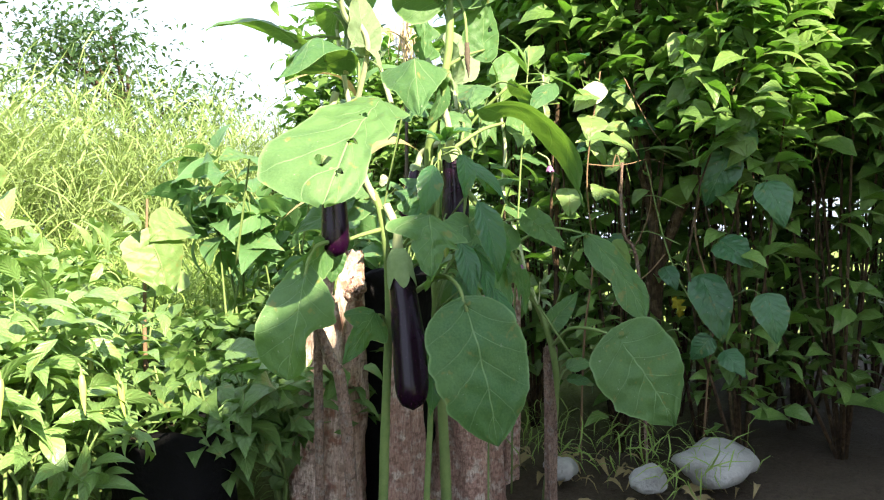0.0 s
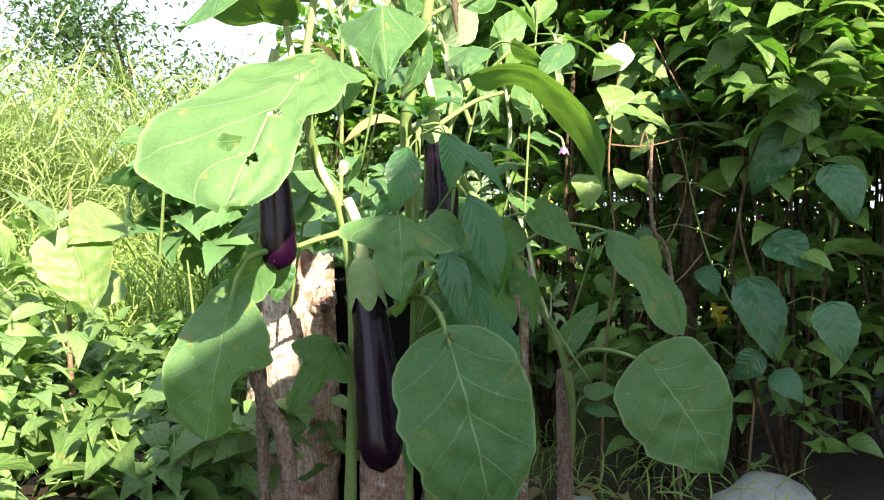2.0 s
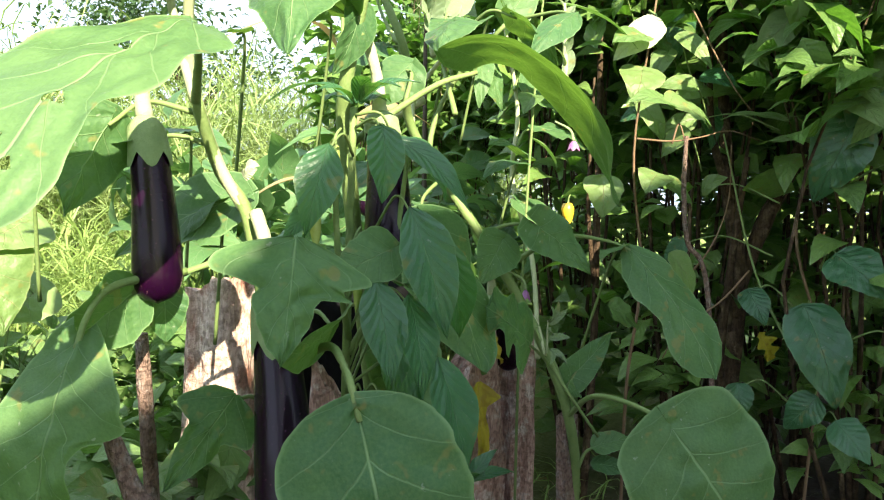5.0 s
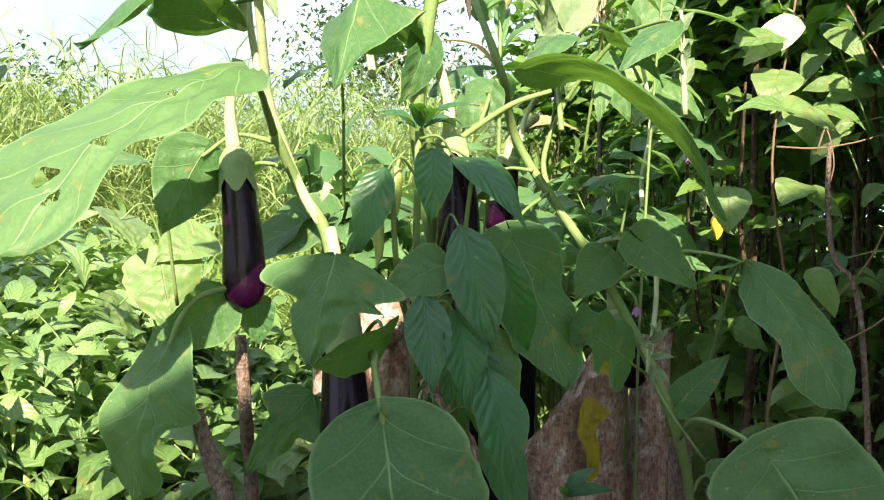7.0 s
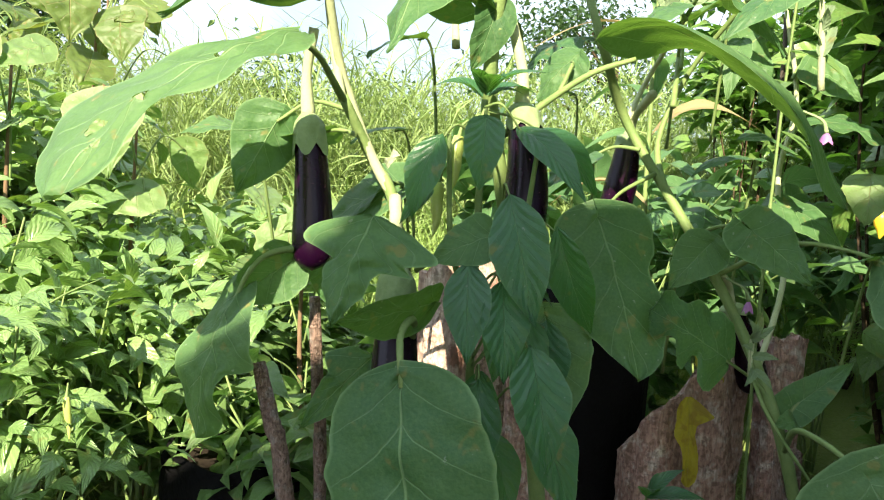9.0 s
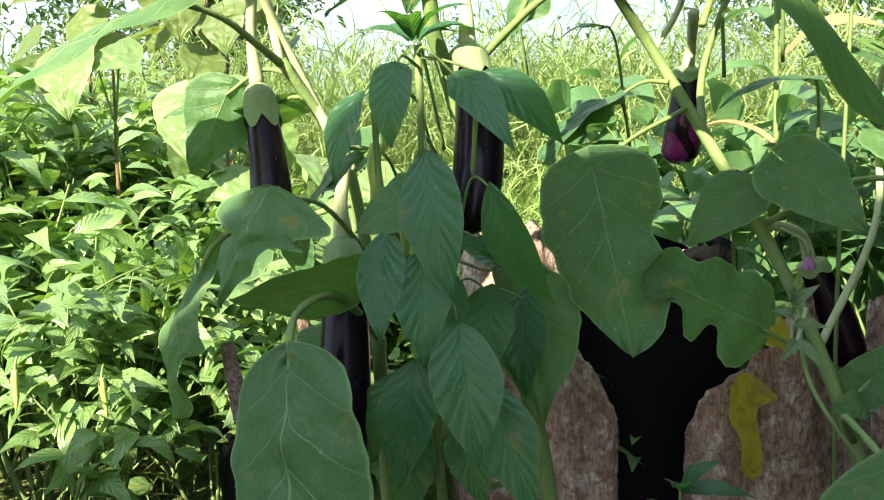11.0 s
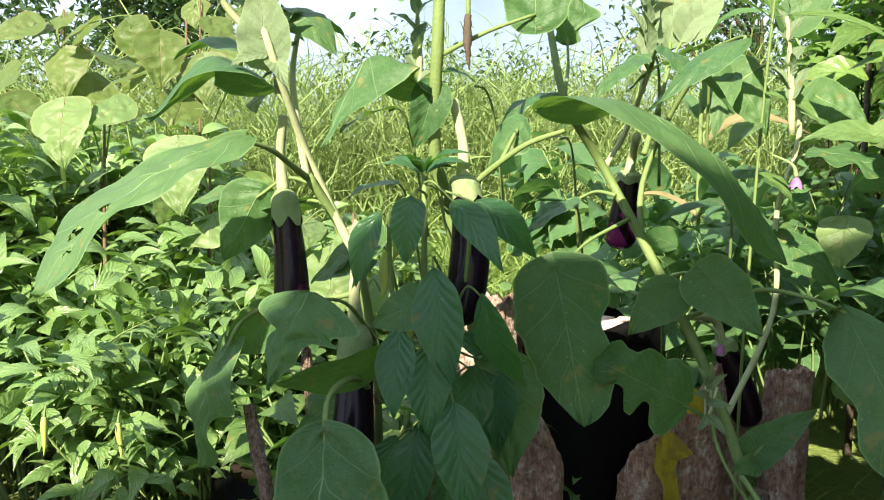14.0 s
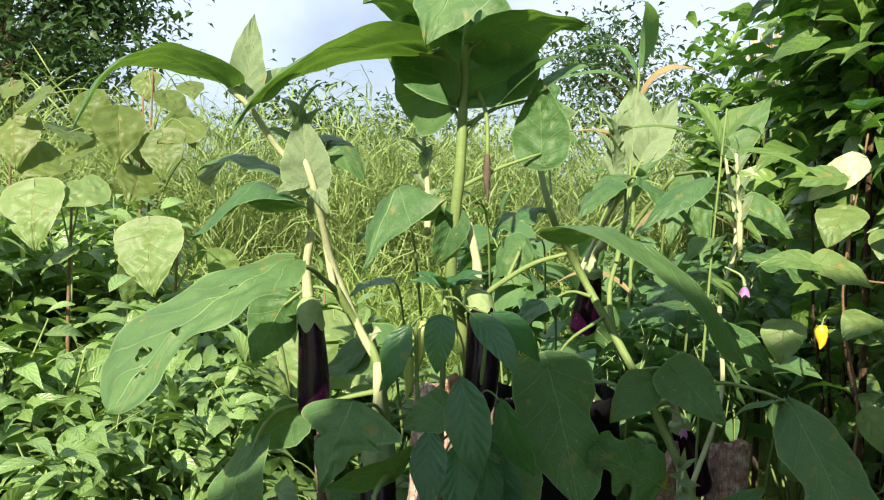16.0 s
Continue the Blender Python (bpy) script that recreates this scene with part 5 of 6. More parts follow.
heart_plant((-0.62, 2.75), [(-0.6, 2.6, 1.28, 0.13), (-0.44, 2.62, 1.34, 0.11), (-0.74, 2.7, 1.4, 0.13), (-0.56, 2.7, 1.44, 0.12), (-0.4, 2.7, 1.2, 0.12), (-0.85, 2.75, 1.3, 0.12), (-0.66, 2.8, 1.52, 0.11), (-0.5, 2.8, 1.5, 0.1)], "tall plant with reddish stems and olive leaves", 4, OLIVE_LEAF, 1.0)
heart_plant((-0.6, 2.55), [(-0.52, 2.47, 1.27, 0.16), (-0.43, 2.5, 1.31, 0.14), (-0.65, 2.45, 1.33, 0.17), (-0.76, 2.5, 1.38, 0.15), (-0.72, 2.45, 1.23, 0.14), (-0.84, 2.55, 1.29, 0.16), (-0.5, 2.6, 1.35, 0.13), (-0.9, 2.5, 1.4, 0.14), (-0.6, 2.5, 1.15, 0.15)], "tall plant with olive leaves and reddish stems", 6, OLIVE_LEAF, 0.95)
heart_plant((-1.05, 2.65), [(-1, 2.55, 1.3, 0.16), (-1.1, 2.55, 1.4, 0.15), (-0.9, 2.6, 1.2, 0.15), (-1.2, 2.6, 1.25, 0.16), (-1.05, 2.65, 1.45, 0.14), (-0.95, 2.65, 1.43, 0.13), (-1.15, 2.5, 1.15, 0.15)], "tall plant with olive leaves and reddish stems", 7, OLIVE_LEAF, 1.0)


# ---- bushes ----
def bush_meshes(name, label, category, height, spread, leaves, size, material, seed, wood, stems=6, low=0.12, pods=0, group="", narrow=0.42, kind="ovate", tip_up=0.1, from_mid=True):
    """A leafy bush at the origin: a stem with branches, and its foliage."""
    rng = np.random.default_rng(seed)
    base = thing(name, label, category, (0, 0, 0), group)
    runs, ends = [], []
    for k in range(stems):
        g = math.tau * k / stems + rng.uniform(-0.4, 0.4)
        r = spread * rng.uniform(0.3, 0.8)
        z = height * rng.uniform(0.65, 0.97)
        tip = np.array([r * math.cos(g), r * math.sin(g), z])
        mid = tip * [0.35, 0.35, 0.5] + [rng.normal(0, 0.16) * spread, rng.normal(0, 0.16) * spread, 0]
        runs.append(([(0.01 * math.cos(g), 0.01 * math.sin(g), -0.03), tuple(mid), tuple(tip)], [0.006 if height < 1.5 else 0.007, 0.004, 0.002]))
        ends.append((mid if from_mid else mid * 0.1, tip))
        for _ in range(3):
            f = rng.uniform(0.3, 0.9)
            p = mid + (tip - mid) * f
            q = p + np.array([rng.normal(0, 0.3) * spread, rng.normal(0, 0.3) * spread, rng.uniform(0.05, 0.18) * height])
            runs.append(([tuple(p), tuple((p + q) / 2 + [0, 0, 0.01]), tuple(q)], [0.003, 0.002, 0.0012]))
            ends.append((p, q))
    tubes("stem", runs, wood, base, "", 5, 3)
    pick = rng.integers(0, len(ends), leaves)
    f = rng.uniform(0.05, 1.1, leaves)
    p0, p1 = np.array([e[0] for e in ends])[pick], np.array([e[1] for e in ends])[pick]
    place = p0 + (p1 - p0) * f[:, None] + rng.normal(0, 0.1 * spread + 0.012, (leaves, 3))
    place[:, 2] = np.maximum(place[:, 2], low * height)
    ahead, facing = random_turns(rng, leaves, -0.15 + tip_up, 0.4)
    outward = place[:, :2] / (np.linalg.norm(place[:, :2], axis=1, keepdims=True) + 0.02)
    ahead[:, :2] += outward * 0.9
    facing[:, :2] += outward * 0.45
    lengths = size * rng.uniform(0.55, 1.25, leaves)
    foliage = blades("foliage", place, ahead, facing, lengths, lengths * narrow * rng.uniform(0.8, 1.2, leaves), material, base, kind=kind, rows=4 if leaves > 1000 else 6)
    for k in range(pods):
        g, r, z = rng.uniform(0, math.tau), spread * rng.uniform(0.5, 0.8), height * rng.uniform(0.45, 0.8)
        pod(base, (r * math.cos(g), r * math.sin(g), z), (r * math.cos(g) * 1.05, r * math.sin(g) * 1.05, z - 0.075), 0.007, CHILI_FRUIT, "pale yellow-green pod")
    return base


def place_copies(kinds, spots, seed, grow=(0.85, 1.15)):
    rnd = random.Random(seed)
    for k, (x, y) in enumerate(spots):
        ob = kinds[k % len(kinds)]
        m = pose(x, y, 0, 0, 0, rnd.uniform(0, 360))
        if k < len(kinds):
            ob.matrix_basis = m
        else:
            ob = copy_thing(ob, m)
        g = rnd.uniform(*grow)
        ob.scale = (g, g, g)


CHILI_LABEL = "sunlit chili bush with glossy green leaves and pale pods"
kinds = [bush_meshes("chili_bush", CHILI_LABEL, "bush", 0.74, 0.3, 430, 0.102, BUSH_LEAF, 11 + k, STEM, 7, 0.1, 4, "chili bushes", 0.38, "lance") for k in range(4)]
rnd = random.Random(3)
spots = []
for row in range(6):
    for col in range(6):
        x, y = -0.42 - col * 0.38 + rnd.uniform(-0.1, 0.1) + row * 0.05, 1.5 + row * 0.33 + rnd.uniform(-0.1, 0.1)
        spots.append((x, y))
place_copies(kinds, spots, 4, (0.85, 1.1))
TALL_LABEL = "tall sunlit bush with pointed bright green leaves"
kinds = [bush_meshes("tall_bush", TALL_LABEL, "bush", 1.12, 0.3, 500, 0.102, BUSH_LEAF, 71 + k, STEM, 7, 0.15, 2, "tall bushes", 0.42, "lance") for k in range(2)]
spots = [(-0.72, 2.5), (-1.05, 2.1), (-1.15, 2.4), (-1.35, 2.5), (-1.15, 2.8), (-1.6, 2.7), (-0.95, 2.7), (-1.45, 3.1), (-1.0, 3.1), (-1.9, 3.0), (-1.75, 2.2), (-2.2, 2.6), (-0.9, 3.4), (-1.3, 3.55)]
place_copies(kinds, spots, 14, (0.85, 1.1))

WEED_LABEL = "low leafy weed growing behind the aubergines"
kinds = [bush_meshes("weed_plant", WEED_LABEL, "weed", 0.42, 0.22, 150, 0.085, WEED_LEAF, 31 + k, STEM, 5, 0.1, 0, "weeds", 0.6, "heart") for k in range(3)]
spots = []
for row in range(5):
    for col in range(7):
        x, y = -0.3 + col * 0.24 + rnd.uniform(-0.08, 0.08), 1.72 + row * 0.32 + rnd.uniform(-0.1, 0.1)
        if x < 0.6 or y > 2.3:
            spots.append((x, y))
place_copies(kinds, spots, 5, (0.7, 1.1))

BACK_LABEL = "aubergine plant in the row behind, with broad leaves"
kinds = [bush_meshes("eggplant_bush", BACK_LABEL, "plant", 0.95, 0.26, 85, 0.15, BACK_LEAF, 91 + k, STEM, 6, 0.2, 0, "aubergines behind", 0.62, "egg", 0.1) for k in range(3)]
spots = [(0.72, 1.85), (1.05, 1.95), (0.9, 2.3), (1.25, 2.35), (0.7, 2.6), (1.1, 2.75), (1.45, 2.7), (1.6, 2.3), (1.35, 3.2), (1.75, 3.0)]
place_copies(kinds, spots, 15, (0.85, 1.15))

SHRUB_LABEL = "dense dark hedge shrub with tangled stems"
kinds = [bush_meshes("hedge_shrub", SHRUB_LABEL, "shrub", 2.1, 0.42, 1250, 0.112, HEDGE_LEAF, 51 + k, TRUNK, 9, 0.02, 0, "hedge shrubs", 0.55, from_mid=False) for k in range(3)]
# the shrubs with y below 0.3 stand out of view, added to block light
spots = [(1.75, 0.45), (1.42, 0.95), (1.38, 1.35), (1.45, 1.75), (1.75, 0.75), (1.7, 1.2), (1.78, 1.6), (1.85, 2.0), (2.05, 1.0), (2.05, 1.45), (1.95, 0.4), (2.4, 0.7), (2.4, 1.2), (2.45, 1.7), (2.3, 0.2), (2.8, 1.4), (2.75, 0.9), (2.3, 2.1), (2.3, 3.9), (2.65, 3.5), (3.0, 4.1), (3.4, 3.4), (2.9, 3.0), (3.6, 4.4), (3.0, 2.5), (3.3, 1.9), (3.3, 1.2), (3.2, 0.6), (2.9, 0.0), (2.5, -0.4), (3.8, 2.6), (3.8, 1.6), (2.6, 2.6), (3.4, 2.9), (4.2, 2.1), (4.2, 1.2), (3.7, 0.5), (2.2, 1.0), (2.7, 2.1), (3.0, 1.6)]
place_copies(kinds, spots, 6, (0.85, 1.1))


def sapling(points, radii, limbs, label):
    base = thing("sapling", label, "sapling", (points[0][0], points[0][1], 0), "hedge saplings")
    tube("trunk", points, radii, TRUNK, base, "", 10, 6, 0.12, len(points))
    for k, (run, r) in enumerate(limbs):
        tube("limb", run, r, TRUNK, base, "", 8, 6, 0.12, k + 3)


sapling([(1.36, 1.25, -0.03), (1.36, 1.22, 0.3), (1.37, 1.2, 0.62), (1.34, 1.22, 0.9), (1.3, 1.24, 1.6)], [0.024, 0.021, 0.019, 0.014, 0.01],
        [([(1.37, 1.21, 0.58), (1.42, 1.17, 0.75), (1.5, 1.1, 1.0), (1.56, 1.05, 1.5)], [0.02, 0.018, 0.015, 0.01]), ([(1.35, 1.21, 0.8), (1.27, 1.22, 0.97), (1.22, 1.2, 1.2)], [0.01, 0.008, 0.005]),
         ([(1.36, 1.23, 0.2), (1.3, 1.2, 0.5), (1.28, 1.14, 0.9)], [0.011, 0.009, 0.006])], "brown bare sapling forking upwards")
sapling([(1.25, 1.55, -0.03), (1.27, 1.53, 0.5), (1.24, 1.5, 1.5)], [0.011, 0.009, 0.006], [([(1.265, 1.53, 0.6), (1.2, 1.5, 0.8), (1.19, 1.48, 1.1)], [0.007, 0.005, 0.003])], "thin upright brown bare sapling")

# pale leaf and the leaves beside it at the hedge's edge
vine = thing("hedge_vine", "climbing vine with broad leaves, one glaring pale in the sun", "vine", (1.02, 1.25, 0))
tube("main_stem", [(1.12, 1.34, -0.02), (1.05, 1.28, 0.4), (1.07, 1.26, 0.65), (1.02, 1.25, 0.9), (1.03, 1.21, 1.2)], [0.004, 0.003, 0.002], BROWN_STEM, vine, seed=21)
leaf(vine, (1.012, 1.19, 1.152), (0.938, 1.245, 1.074), 0.066, (-0.5, -0.75, 0.55), "ovate", 0.06, 0.05, 0.03, material=PALE_LEAF, seed=95, stalk=[(1.02, 1.22, 1.18), (1.016, 1.2, 1.165)], stalk_r=0.002, label="pale leaf turned to the sun")
for k, (b, t, w, kd) in enumerate([((0.84, 1.06, 0.965), (0.925, 1.03, 0.93), 0.075, "egg"), ((0.84, 1.06, 0.965), (0.75, 1.08, 0.962), 0.055, "egg"), ((1.0, 1.22, 1.06), (0.95, 1.2, 0.99), 0.09, "egg"),
                                   ((1.07, 1.2, 1.0), (1.15, 1.15, 0.96), 0.06, "ovate"), ((1.06, 1.22, 0.86), (0.99, 1.2, 0.82), 0.075, "ovate"), ((1.05, 1.2, 0.84), (1.12, 1.17, 0.79), 0.075, "ovate"),
                                   ((0.9, 1.24, 0.85), (0.88, 1.22, 0.77), 0.08, "ovate"), ((0.88, 1.2, 0.6), (0.93, 1.17, 0.56), 0.07, "egg"), ((1.0, 1.15, 0.7), (1.04, 1.12, 0.62), 0.07, "ovate"),
                                   ((0.98, 1.2, 1.12), (0.9, 1.22, 1.1), 0.07, "ovate")]):
    leaf(vine, b, t, w, (-0.3, -0.5, 0.8), kd, 0.1, 0.1, 0.05, 0.05, WEED_LEAF if k % 2 else COTTON_LEAF, 96 + k)
pod(vine, (1.17, 1.54, 0.8), (1.165, 1.535, 0.745), 0.016, YELLOW_FRUIT, "small yellow fruit")

for k, run in enumerate([[(1.03, 1.25, 0.93), (1.08, 1.2, 0.925), (1.14, 1.17, 0.935), (1.2, 1.14, 0.95), (1.25, 1.1, 0.93)], [(1.08, 1.2, 0.92), (1.09, 1.19, 0.96), (1.1, 1.18, 0.9), (1.1, 1.19, 0.85)], [(1.1, 1.2, 0.62), (1.16, 1.16, 0.7), (1.2, 1.14, 0.8), (1.19, 1.13, 0.92)],
                          [(1.22, 1.1, 0.66), (1.14, 1.12, 0.6), (1.02, 1.14, 0.55), (0.98, 1.15, 0.5)], [(1.15, 1.2, 1.2), (1.18, 1.16, 1.1), (1.2, 1.12, 1.02), (1.26, 1.1, 0.97)], [(1.3, 1.1, 1.25), (1.27, 1.08, 1.1), (1.31, 1.06, 0.95)]]):
    tube("tendril", run, [0.0022, 0.0016, 0.001], BROWN_STEM, vine, "thin brown tendril" if k == 0 else "", 6, 6, 0.1, k)

climber = thing("hedge_climber", "broad-leaved climber in front of the hedge, mostly in shade", "vine", (1.26, 1.0, 0))
tube("main_stem", [(1.34, 1.04, -0.02), (1.29, 1.0, 0.25), (1.31, 0.99, 0.5), (1.25, 1.02, 0.75), (1.27, 0.97, 1.0), (1.25, 1.01, 1.3)], [0.0035, 0.003, 0.0025], BROWN_STEM, climber, seed=23)
tube("branch", [(1.27, 1.0, 0.45), (1.25, 1.1, 0.65), (1.25, 1.18, 0.95)], [0.003, 0.0025, 0.002], STEM, climber, seed=24)
SIDE = (-0.75, -0.5, 0.4)
for k, (b, t, w, n, m) in enumerate([((1.22, 1.03, 0.962), (1.2, 1.16, 0.985), 0.05, (-0.3, -0.2, 1), COTTON_LEAF), ((1.22, 0.972, 0.915), (1.2, 1.08, 0.925), 0.045, (-0.3, -0.2, 1), COTTON_LEAF),
                                     ((1.22, 0.9, 0.954), (1.2, 0.968, 0.80), 0.11, SIDE, CHILI_LEAF), ((1.22, 0.984, 0.596), (1.2, 0.909, 0.41), 0.12, SIDE, CHILI_LEAF), ((1.22, 1.102, 0.62), (1.2, 1.052, 0.555), 0.06, SIDE, CHILI_LEAF),
                                     ((1.22, 0.94, 1.03), (1.2, 1.03, 1.045), 0.06, (-0.5, -0.3, 0.8), CHILI_LEAF), ((1.24, 0.87, 1.03), (1.22, 0.9, 0.9), 0.1, SIDE, CHILI_LEAF), ((1.22, 0.93, 0.70), (1.2, 0.83, 0.63), 0.1, SIDE, CHILI_LEAF),
                                     ((1.22, 1.02, 1.17), (1.2, 1.09, 1.09), 0.07, SIDE, COTTON_LEAF), ((1.22, 1.25, 0.72), (1.2, 1.29, 0.66), 0.045, SIDE, CHILI_LEAF), ((1.22, 0.957, 0.42), (1.2, 1.011, 0.35), 0.07, SIDE, CHILI_LEAF),
                                     ((1.22, 0.92, 0.38), (1.2, 0.85, 0.32), 0.07, SIDE, CHILI_LEAF), ((1.22, 1.21, 0.83), (1.2, 1.146, 0.855), 0.045, SIDE, COTTON_LEAF), ((1.2, 1.22, 0.98), (1.15, 1.28, 0.95), 0.05, SIDE, COTTON_LEAF),
                                     ((1.22, 0.8, 0.86), (1.2, 0.74, 0.74), 0.1, SIDE, CHILI_LEAF), ((1.22, 0.8, 0.55), (1.2, 0.76, 0.42), 0.1, SIDE, CHILI_LEAF), ((1.22, 1.12, 0.42), (1.2, 1.1, 0.35), 0.06, SIDE, CHILI_LEAF)]):
    leaf(climber, b, t, w, n, "ovate", 0.08, 0.05, 0.05, 0.08, m, 130 + k, stalk=[(1.27, 1.0 + (b[1] - 1) * 0.3, b[2] - 0.03), (1.25, 1.0 + (b[1] - 1) * 0.7, b[2] + 0.01)], stalk_r=0.0016)

# further leaves of the climber, higher up where the sun reaches
rnd = random.Random(29)
for k in range(26):
    b0 = Vector((rnd.uniform(1.12, 1.3), rnd.uniform(0.82, 1.4), rnd.uniform(0.93, 1.3)))
    out = Vector((rnd.uniform(-0.5, 0.3), rnd.uniform(-0.7, 0.5), rnd.uniform(-0.8, 0.1))).normalized()
    leaf(climber, b0, b0 + out * rnd.uniform(0.07, 0.11), rnd.uniform(0.045, 0.075), (rnd.uniform(-0.9, -0.2), rnd.uniform(-0.8, -0.3), 0.7), "ovate", 0.1, 0.1, 0.03, 0.1, COTTON_LEAF if k % 3 else CHILI_LEAF, 400 + k,
         stalk=[b0 + Vector((0.09, 0.02, -0.08)), b0 + Vector((0.03, 0.01, -0.01))], stalk_r=0.0014)

# maize-like plant and a hank of dead grass near the hedge
maize = thing("maize_plant", "maize-like plant with arching striped leaves", "plant", (0.98, 2.25, 0))
tube("main_stem", [(0.98, 2.25, -0.02), (0.97, 2.23, 0.7), (0.96, 2.2, 1.2), (0.965, 2.2, 1.5)], [0.01, 0.008, 0.006, 0.004], STEM, maize, seed=25)
lay = random.Random(6)
for k in range(16):
    g, z0, n = k * 2.4, 0.75 + 0.05 * k, lay.uniform(0.2, 0.34)
    out = Vector((math.cos(g), math.sin(g) * 0.7 - 0.1, 0.15 + 0.05 * k))
    leaf(maize, (0.965, 2.2, z0), Vector((0.965, 2.2, z0)) + out.normalized() * n, 0.055, (-0.5 * out.x, -0.4, 0.8), "lance", 0.16, 0.3, 0.09, 0.5, DRY_LEAF if k % 4 == 1 else BACK_LEAF, 210 + k)
rng = np.random.default_rng(77)
hank = np.stack([rng.normal(1.62, 0.035, 70), rng.normal(2.6, 0.03, 70), rng.uniform(1.68, 1.78, 70)], 1)
down = np.stack([rng.normal(0, 0.12, 70), rng.normal(0, 0.12, 70), -np.ones(70)], 1)
tagged(blades("dead_grass", hank, down, rng.normal(0, 1, (70, 3)), rng.uniform(0.14, 0.28, 70), np.full(70, 0.007), DRY_PALE, None, "", "lance"), "hank of dead brown grass hanging in the hedge", "grass", kind="stuff")
tube("stalk", [(1.62, 2.6, -0.02), (1.63, 2.62, 0.9), (1.62, 2.6, 1.78)], [0.012, 0.01, 0.006], DRY, thing("dead_stalk", "dead stalk that holds up the hanging grass", "stem", (1.62, 2.6, 0)))

# a tall weed with narrow leaves
weed = thing("tall_weed", "tall weed with long narrow bright leaves", "weed", (0.8, 1.32, 0))
tube("main_stem", [(0.79, 1.36, -0.02), (0.78, 1.34, 0.5), (0.785, 1.32, 0.9), (0.793, 1.3, 1.17), (0.8, 1.3, 1.25)], [0.003, 0.0028, 0.0024, 0.002], STEM, weed, seed=22)
for k, (b, t, w) in enumerate([((0.793, 1.3, 1.166), (0.59, 1.28, 1.215), 0.035), ((0.795, 1.3, 1.17), (0.965, 1.2, 1.11), 0.04), ((0.793, 1.3, 1.19), (0.87, 1.3, 1.27), 0.06), ((0.79, 1.3, 1.18), (0.74, 1.34, 1.28), 0.045),
                               ((0.793, 1.3, 1.2), (0.9, 1.35, 1.22), 0.05), ((0.788, 1.31, 1.05), (0.86, 1.25, 1.0), 0.05), ((0.787, 1.31, 1.0), (0.72, 1.28, 0.96), 0.05), ((0.786, 1.32, 0.92), (0.85, 1.3, 0.86), 0.045)]):
    leaf(weed, b, t, w, (-0.1, -0.35, 1), "lance", 0.08, 0.25, 0.03, 0.08, WEED_LEAF, 110 + k)


# ---- grass and reeds ----
def reeds(name, label, spots, height, per, blade, material, seed, kind="stuff"):
    rng = np.random.default_rng(seed)
    n = len(spots)
    h = height * rng.uniform(0.6, 1.05, n)
    place = np.zeros((n * per, 3))
    lean = rng.normal(0, 0.06, (n, 2))
    f = np.tile((np.arange(per) + 0.5) / per, n) * rng.uniform(0.85, 1.1, n * per)
    idx = np.repeat(np.arange(n), per)
    place[:, :2] = spots[idx] + lean[idx] * (f * h[idx])[:, None] + rng.normal(0, 0.01, (n * per, 2))
    place[:, 2] = f * h[idx] * 0.85
    ahead, facing = random_turns(rng, n * per, 1.1, 0.5)
    lengths = blade * rng.uniform(0.6, 1.3, n * per)
    ob = blades(name, place, ahead, facing, lengths, lengths * 0.016 + 0.0032, material, None, "", "lance", 3, 0.16, 0.15, 0.35)
    tagged(ob, label, "grass", kind=kind)


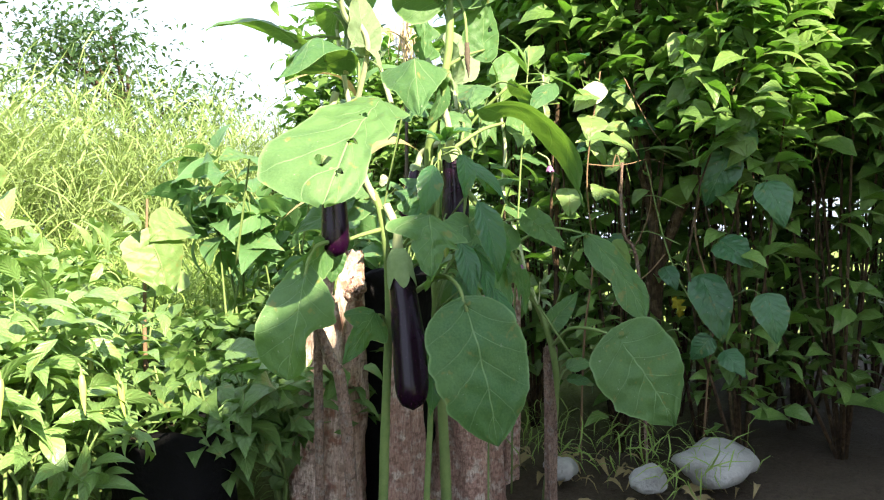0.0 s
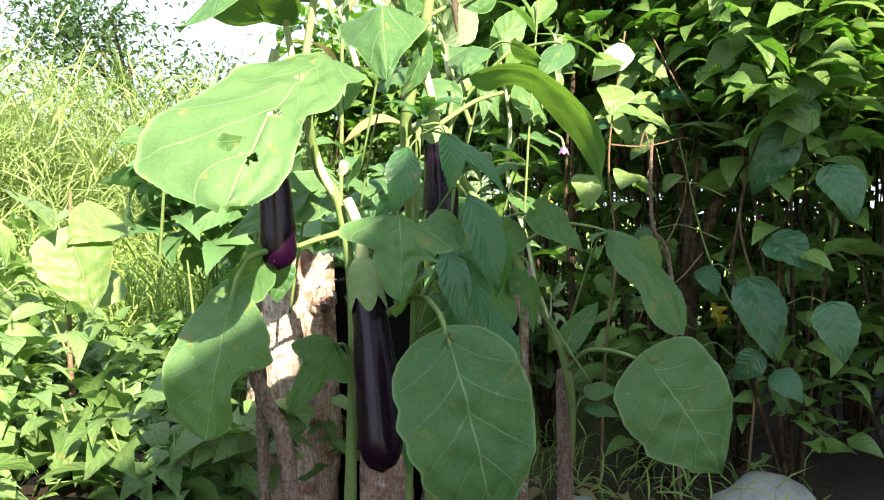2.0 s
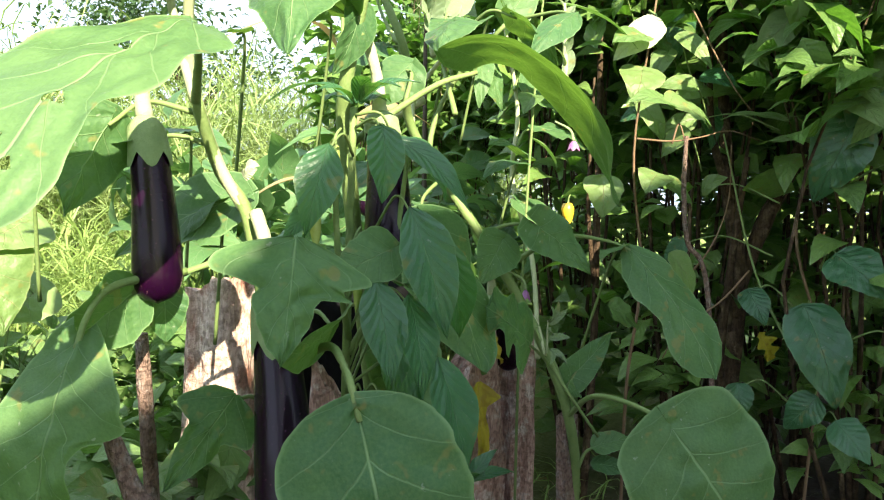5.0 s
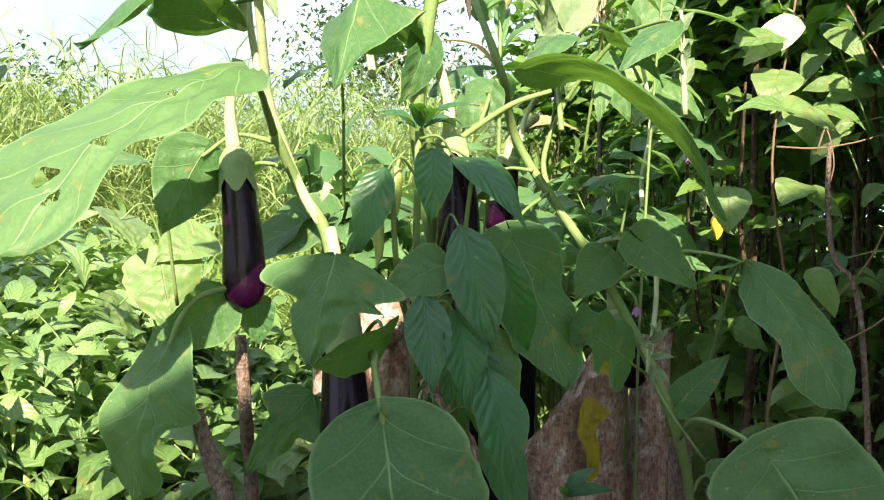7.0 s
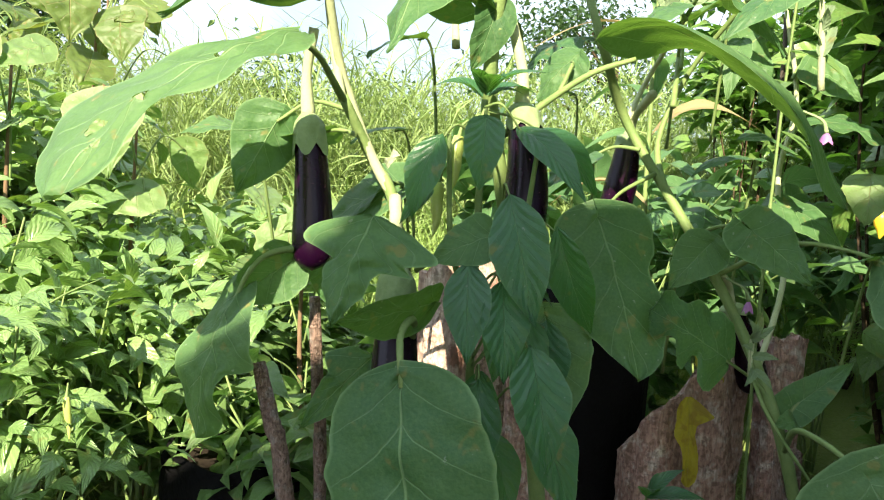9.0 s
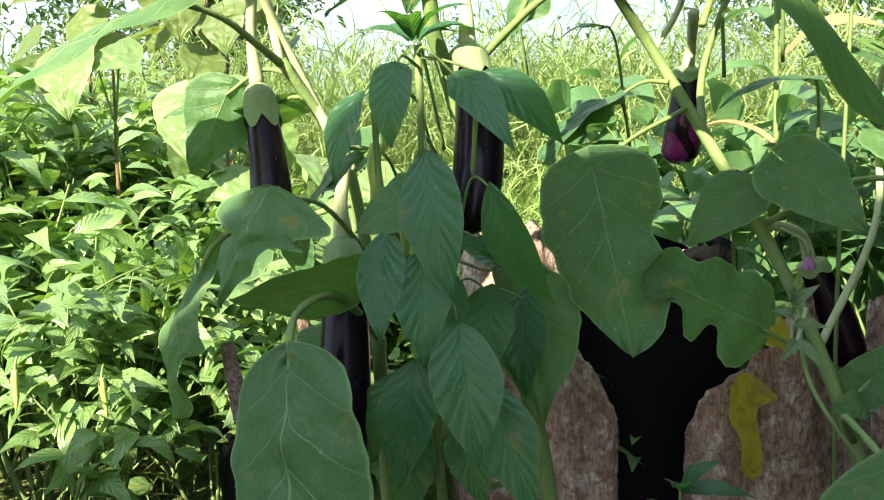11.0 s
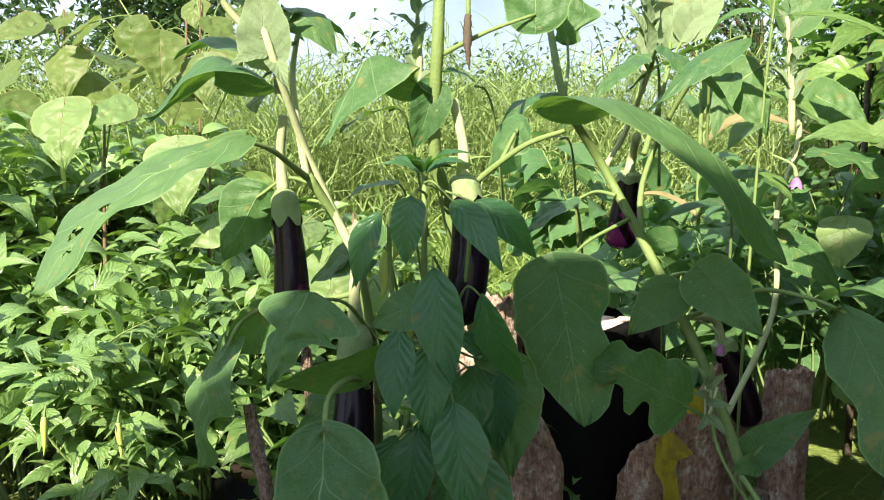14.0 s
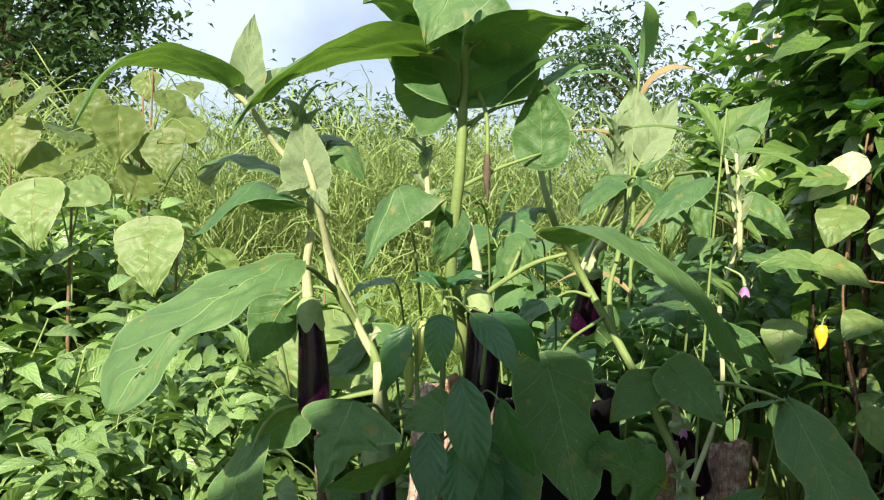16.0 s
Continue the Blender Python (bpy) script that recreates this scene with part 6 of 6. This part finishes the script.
rng = np.random.default_rng(8)
spots = np.stack([rng.uniform(-3.5, 5.2, 3100), rng.uniform(4.6, 6.6, 3100)], 1)
reeds("tall_grass", "wall of tall sunlit yellow-green reed grass", spots, 1.95, 21, 0.4, REED_LEAF, 9)
spots = np.stack([rng.uniform(-3.0, 4.0, 3000), rng.uniform(3.0, 4.7, 3000)], 1)
reeds("meadow_grass", "rough bright grass in front of the reeds", spots, 0.75, 6, 0.3, GRASS_LEAF, 10)
spots = np.stack([rng.uniform(-2.6, 1.3, 1500), rng.uniform(0.75, 3.1, 1500)], 1)
spots = spots[(np.abs(spots[:, 0] - 0.4) > 0.5) | (spots[:, 1] > 1.6)]
reeds("low_grass", "tufts of short grass between the plants", spots, 0.14, 3, 0.13, GRASS_LEAF, 12)


# ---- far trees ----
def tree(at, height, spread, label, leaves, size, seed):
    rng = np.random.default_rng(seed)
    base = thing("tree", label, "tree", (at[0], at[1], 0), "far trees")
    x, y = at
    runs = [([(x, y, -0.1), (x + 0.1, y, height * 0.35), (x, y, height * 0.85)], [height * 0.03, height * 0.022, height * 0.006])]
    clumps = []
    for k in range(26):
        g, z = rng.uniform(0, math.tau), height * rng.uniform(0.28, 1.0)
        r = spread * rng.uniform(0.35, 1.0) * math.sin(math.pi * min(0.95, 0.25 + 0.65 * z / height)) ** 0.7
        tip = (x + r * math.cos(g), y + r * math.sin(g), z)
        runs.append(([(x, y, z * 0.72), (x + r * 0.5 * math.cos(g), y + r * 0.5 * math.sin(g), z * 0.88), tip], [height * 0.01, height * 0.006, height * 0.002]))
        clumps.append(tip)
    tubes("trunk", runs, TRUNK, base, "", 6, 3)
    c = np.array(clumps)[rng.integers(0, len(clumps), leaves)]
    place = c + rng.normal(0, 1, (leaves, 3)) * [spread * 0.2, spread * 0.2, spread * 0.14]
    ahead, facing = random_turns(rng, leaves, -0.2, 0.5)
    lengths = size * rng.uniform(0.6, 1.3, leaves)
    blades("crown", place, ahead, facing, lengths, lengths * 0.45, TREE_LEAF, base, rows=2)


tree((-5.2, 12.5), 5.6, 2.2, "dark leafy tree far behind the field", 13000, 0.19, 1)
tree((5.2, 13.0), 4.2, 2.4, "leafy tree behind the reeds", 7000, 0.15, 2)
tree((-1.2, 22.0), 4.4, 3.4, "distant tree over the reeds", 3000, 0.3, 3)
tree((3.0, 24.0), 4.2, 3.6, "distant tree over the reeds", 3000, 0.3, 4)
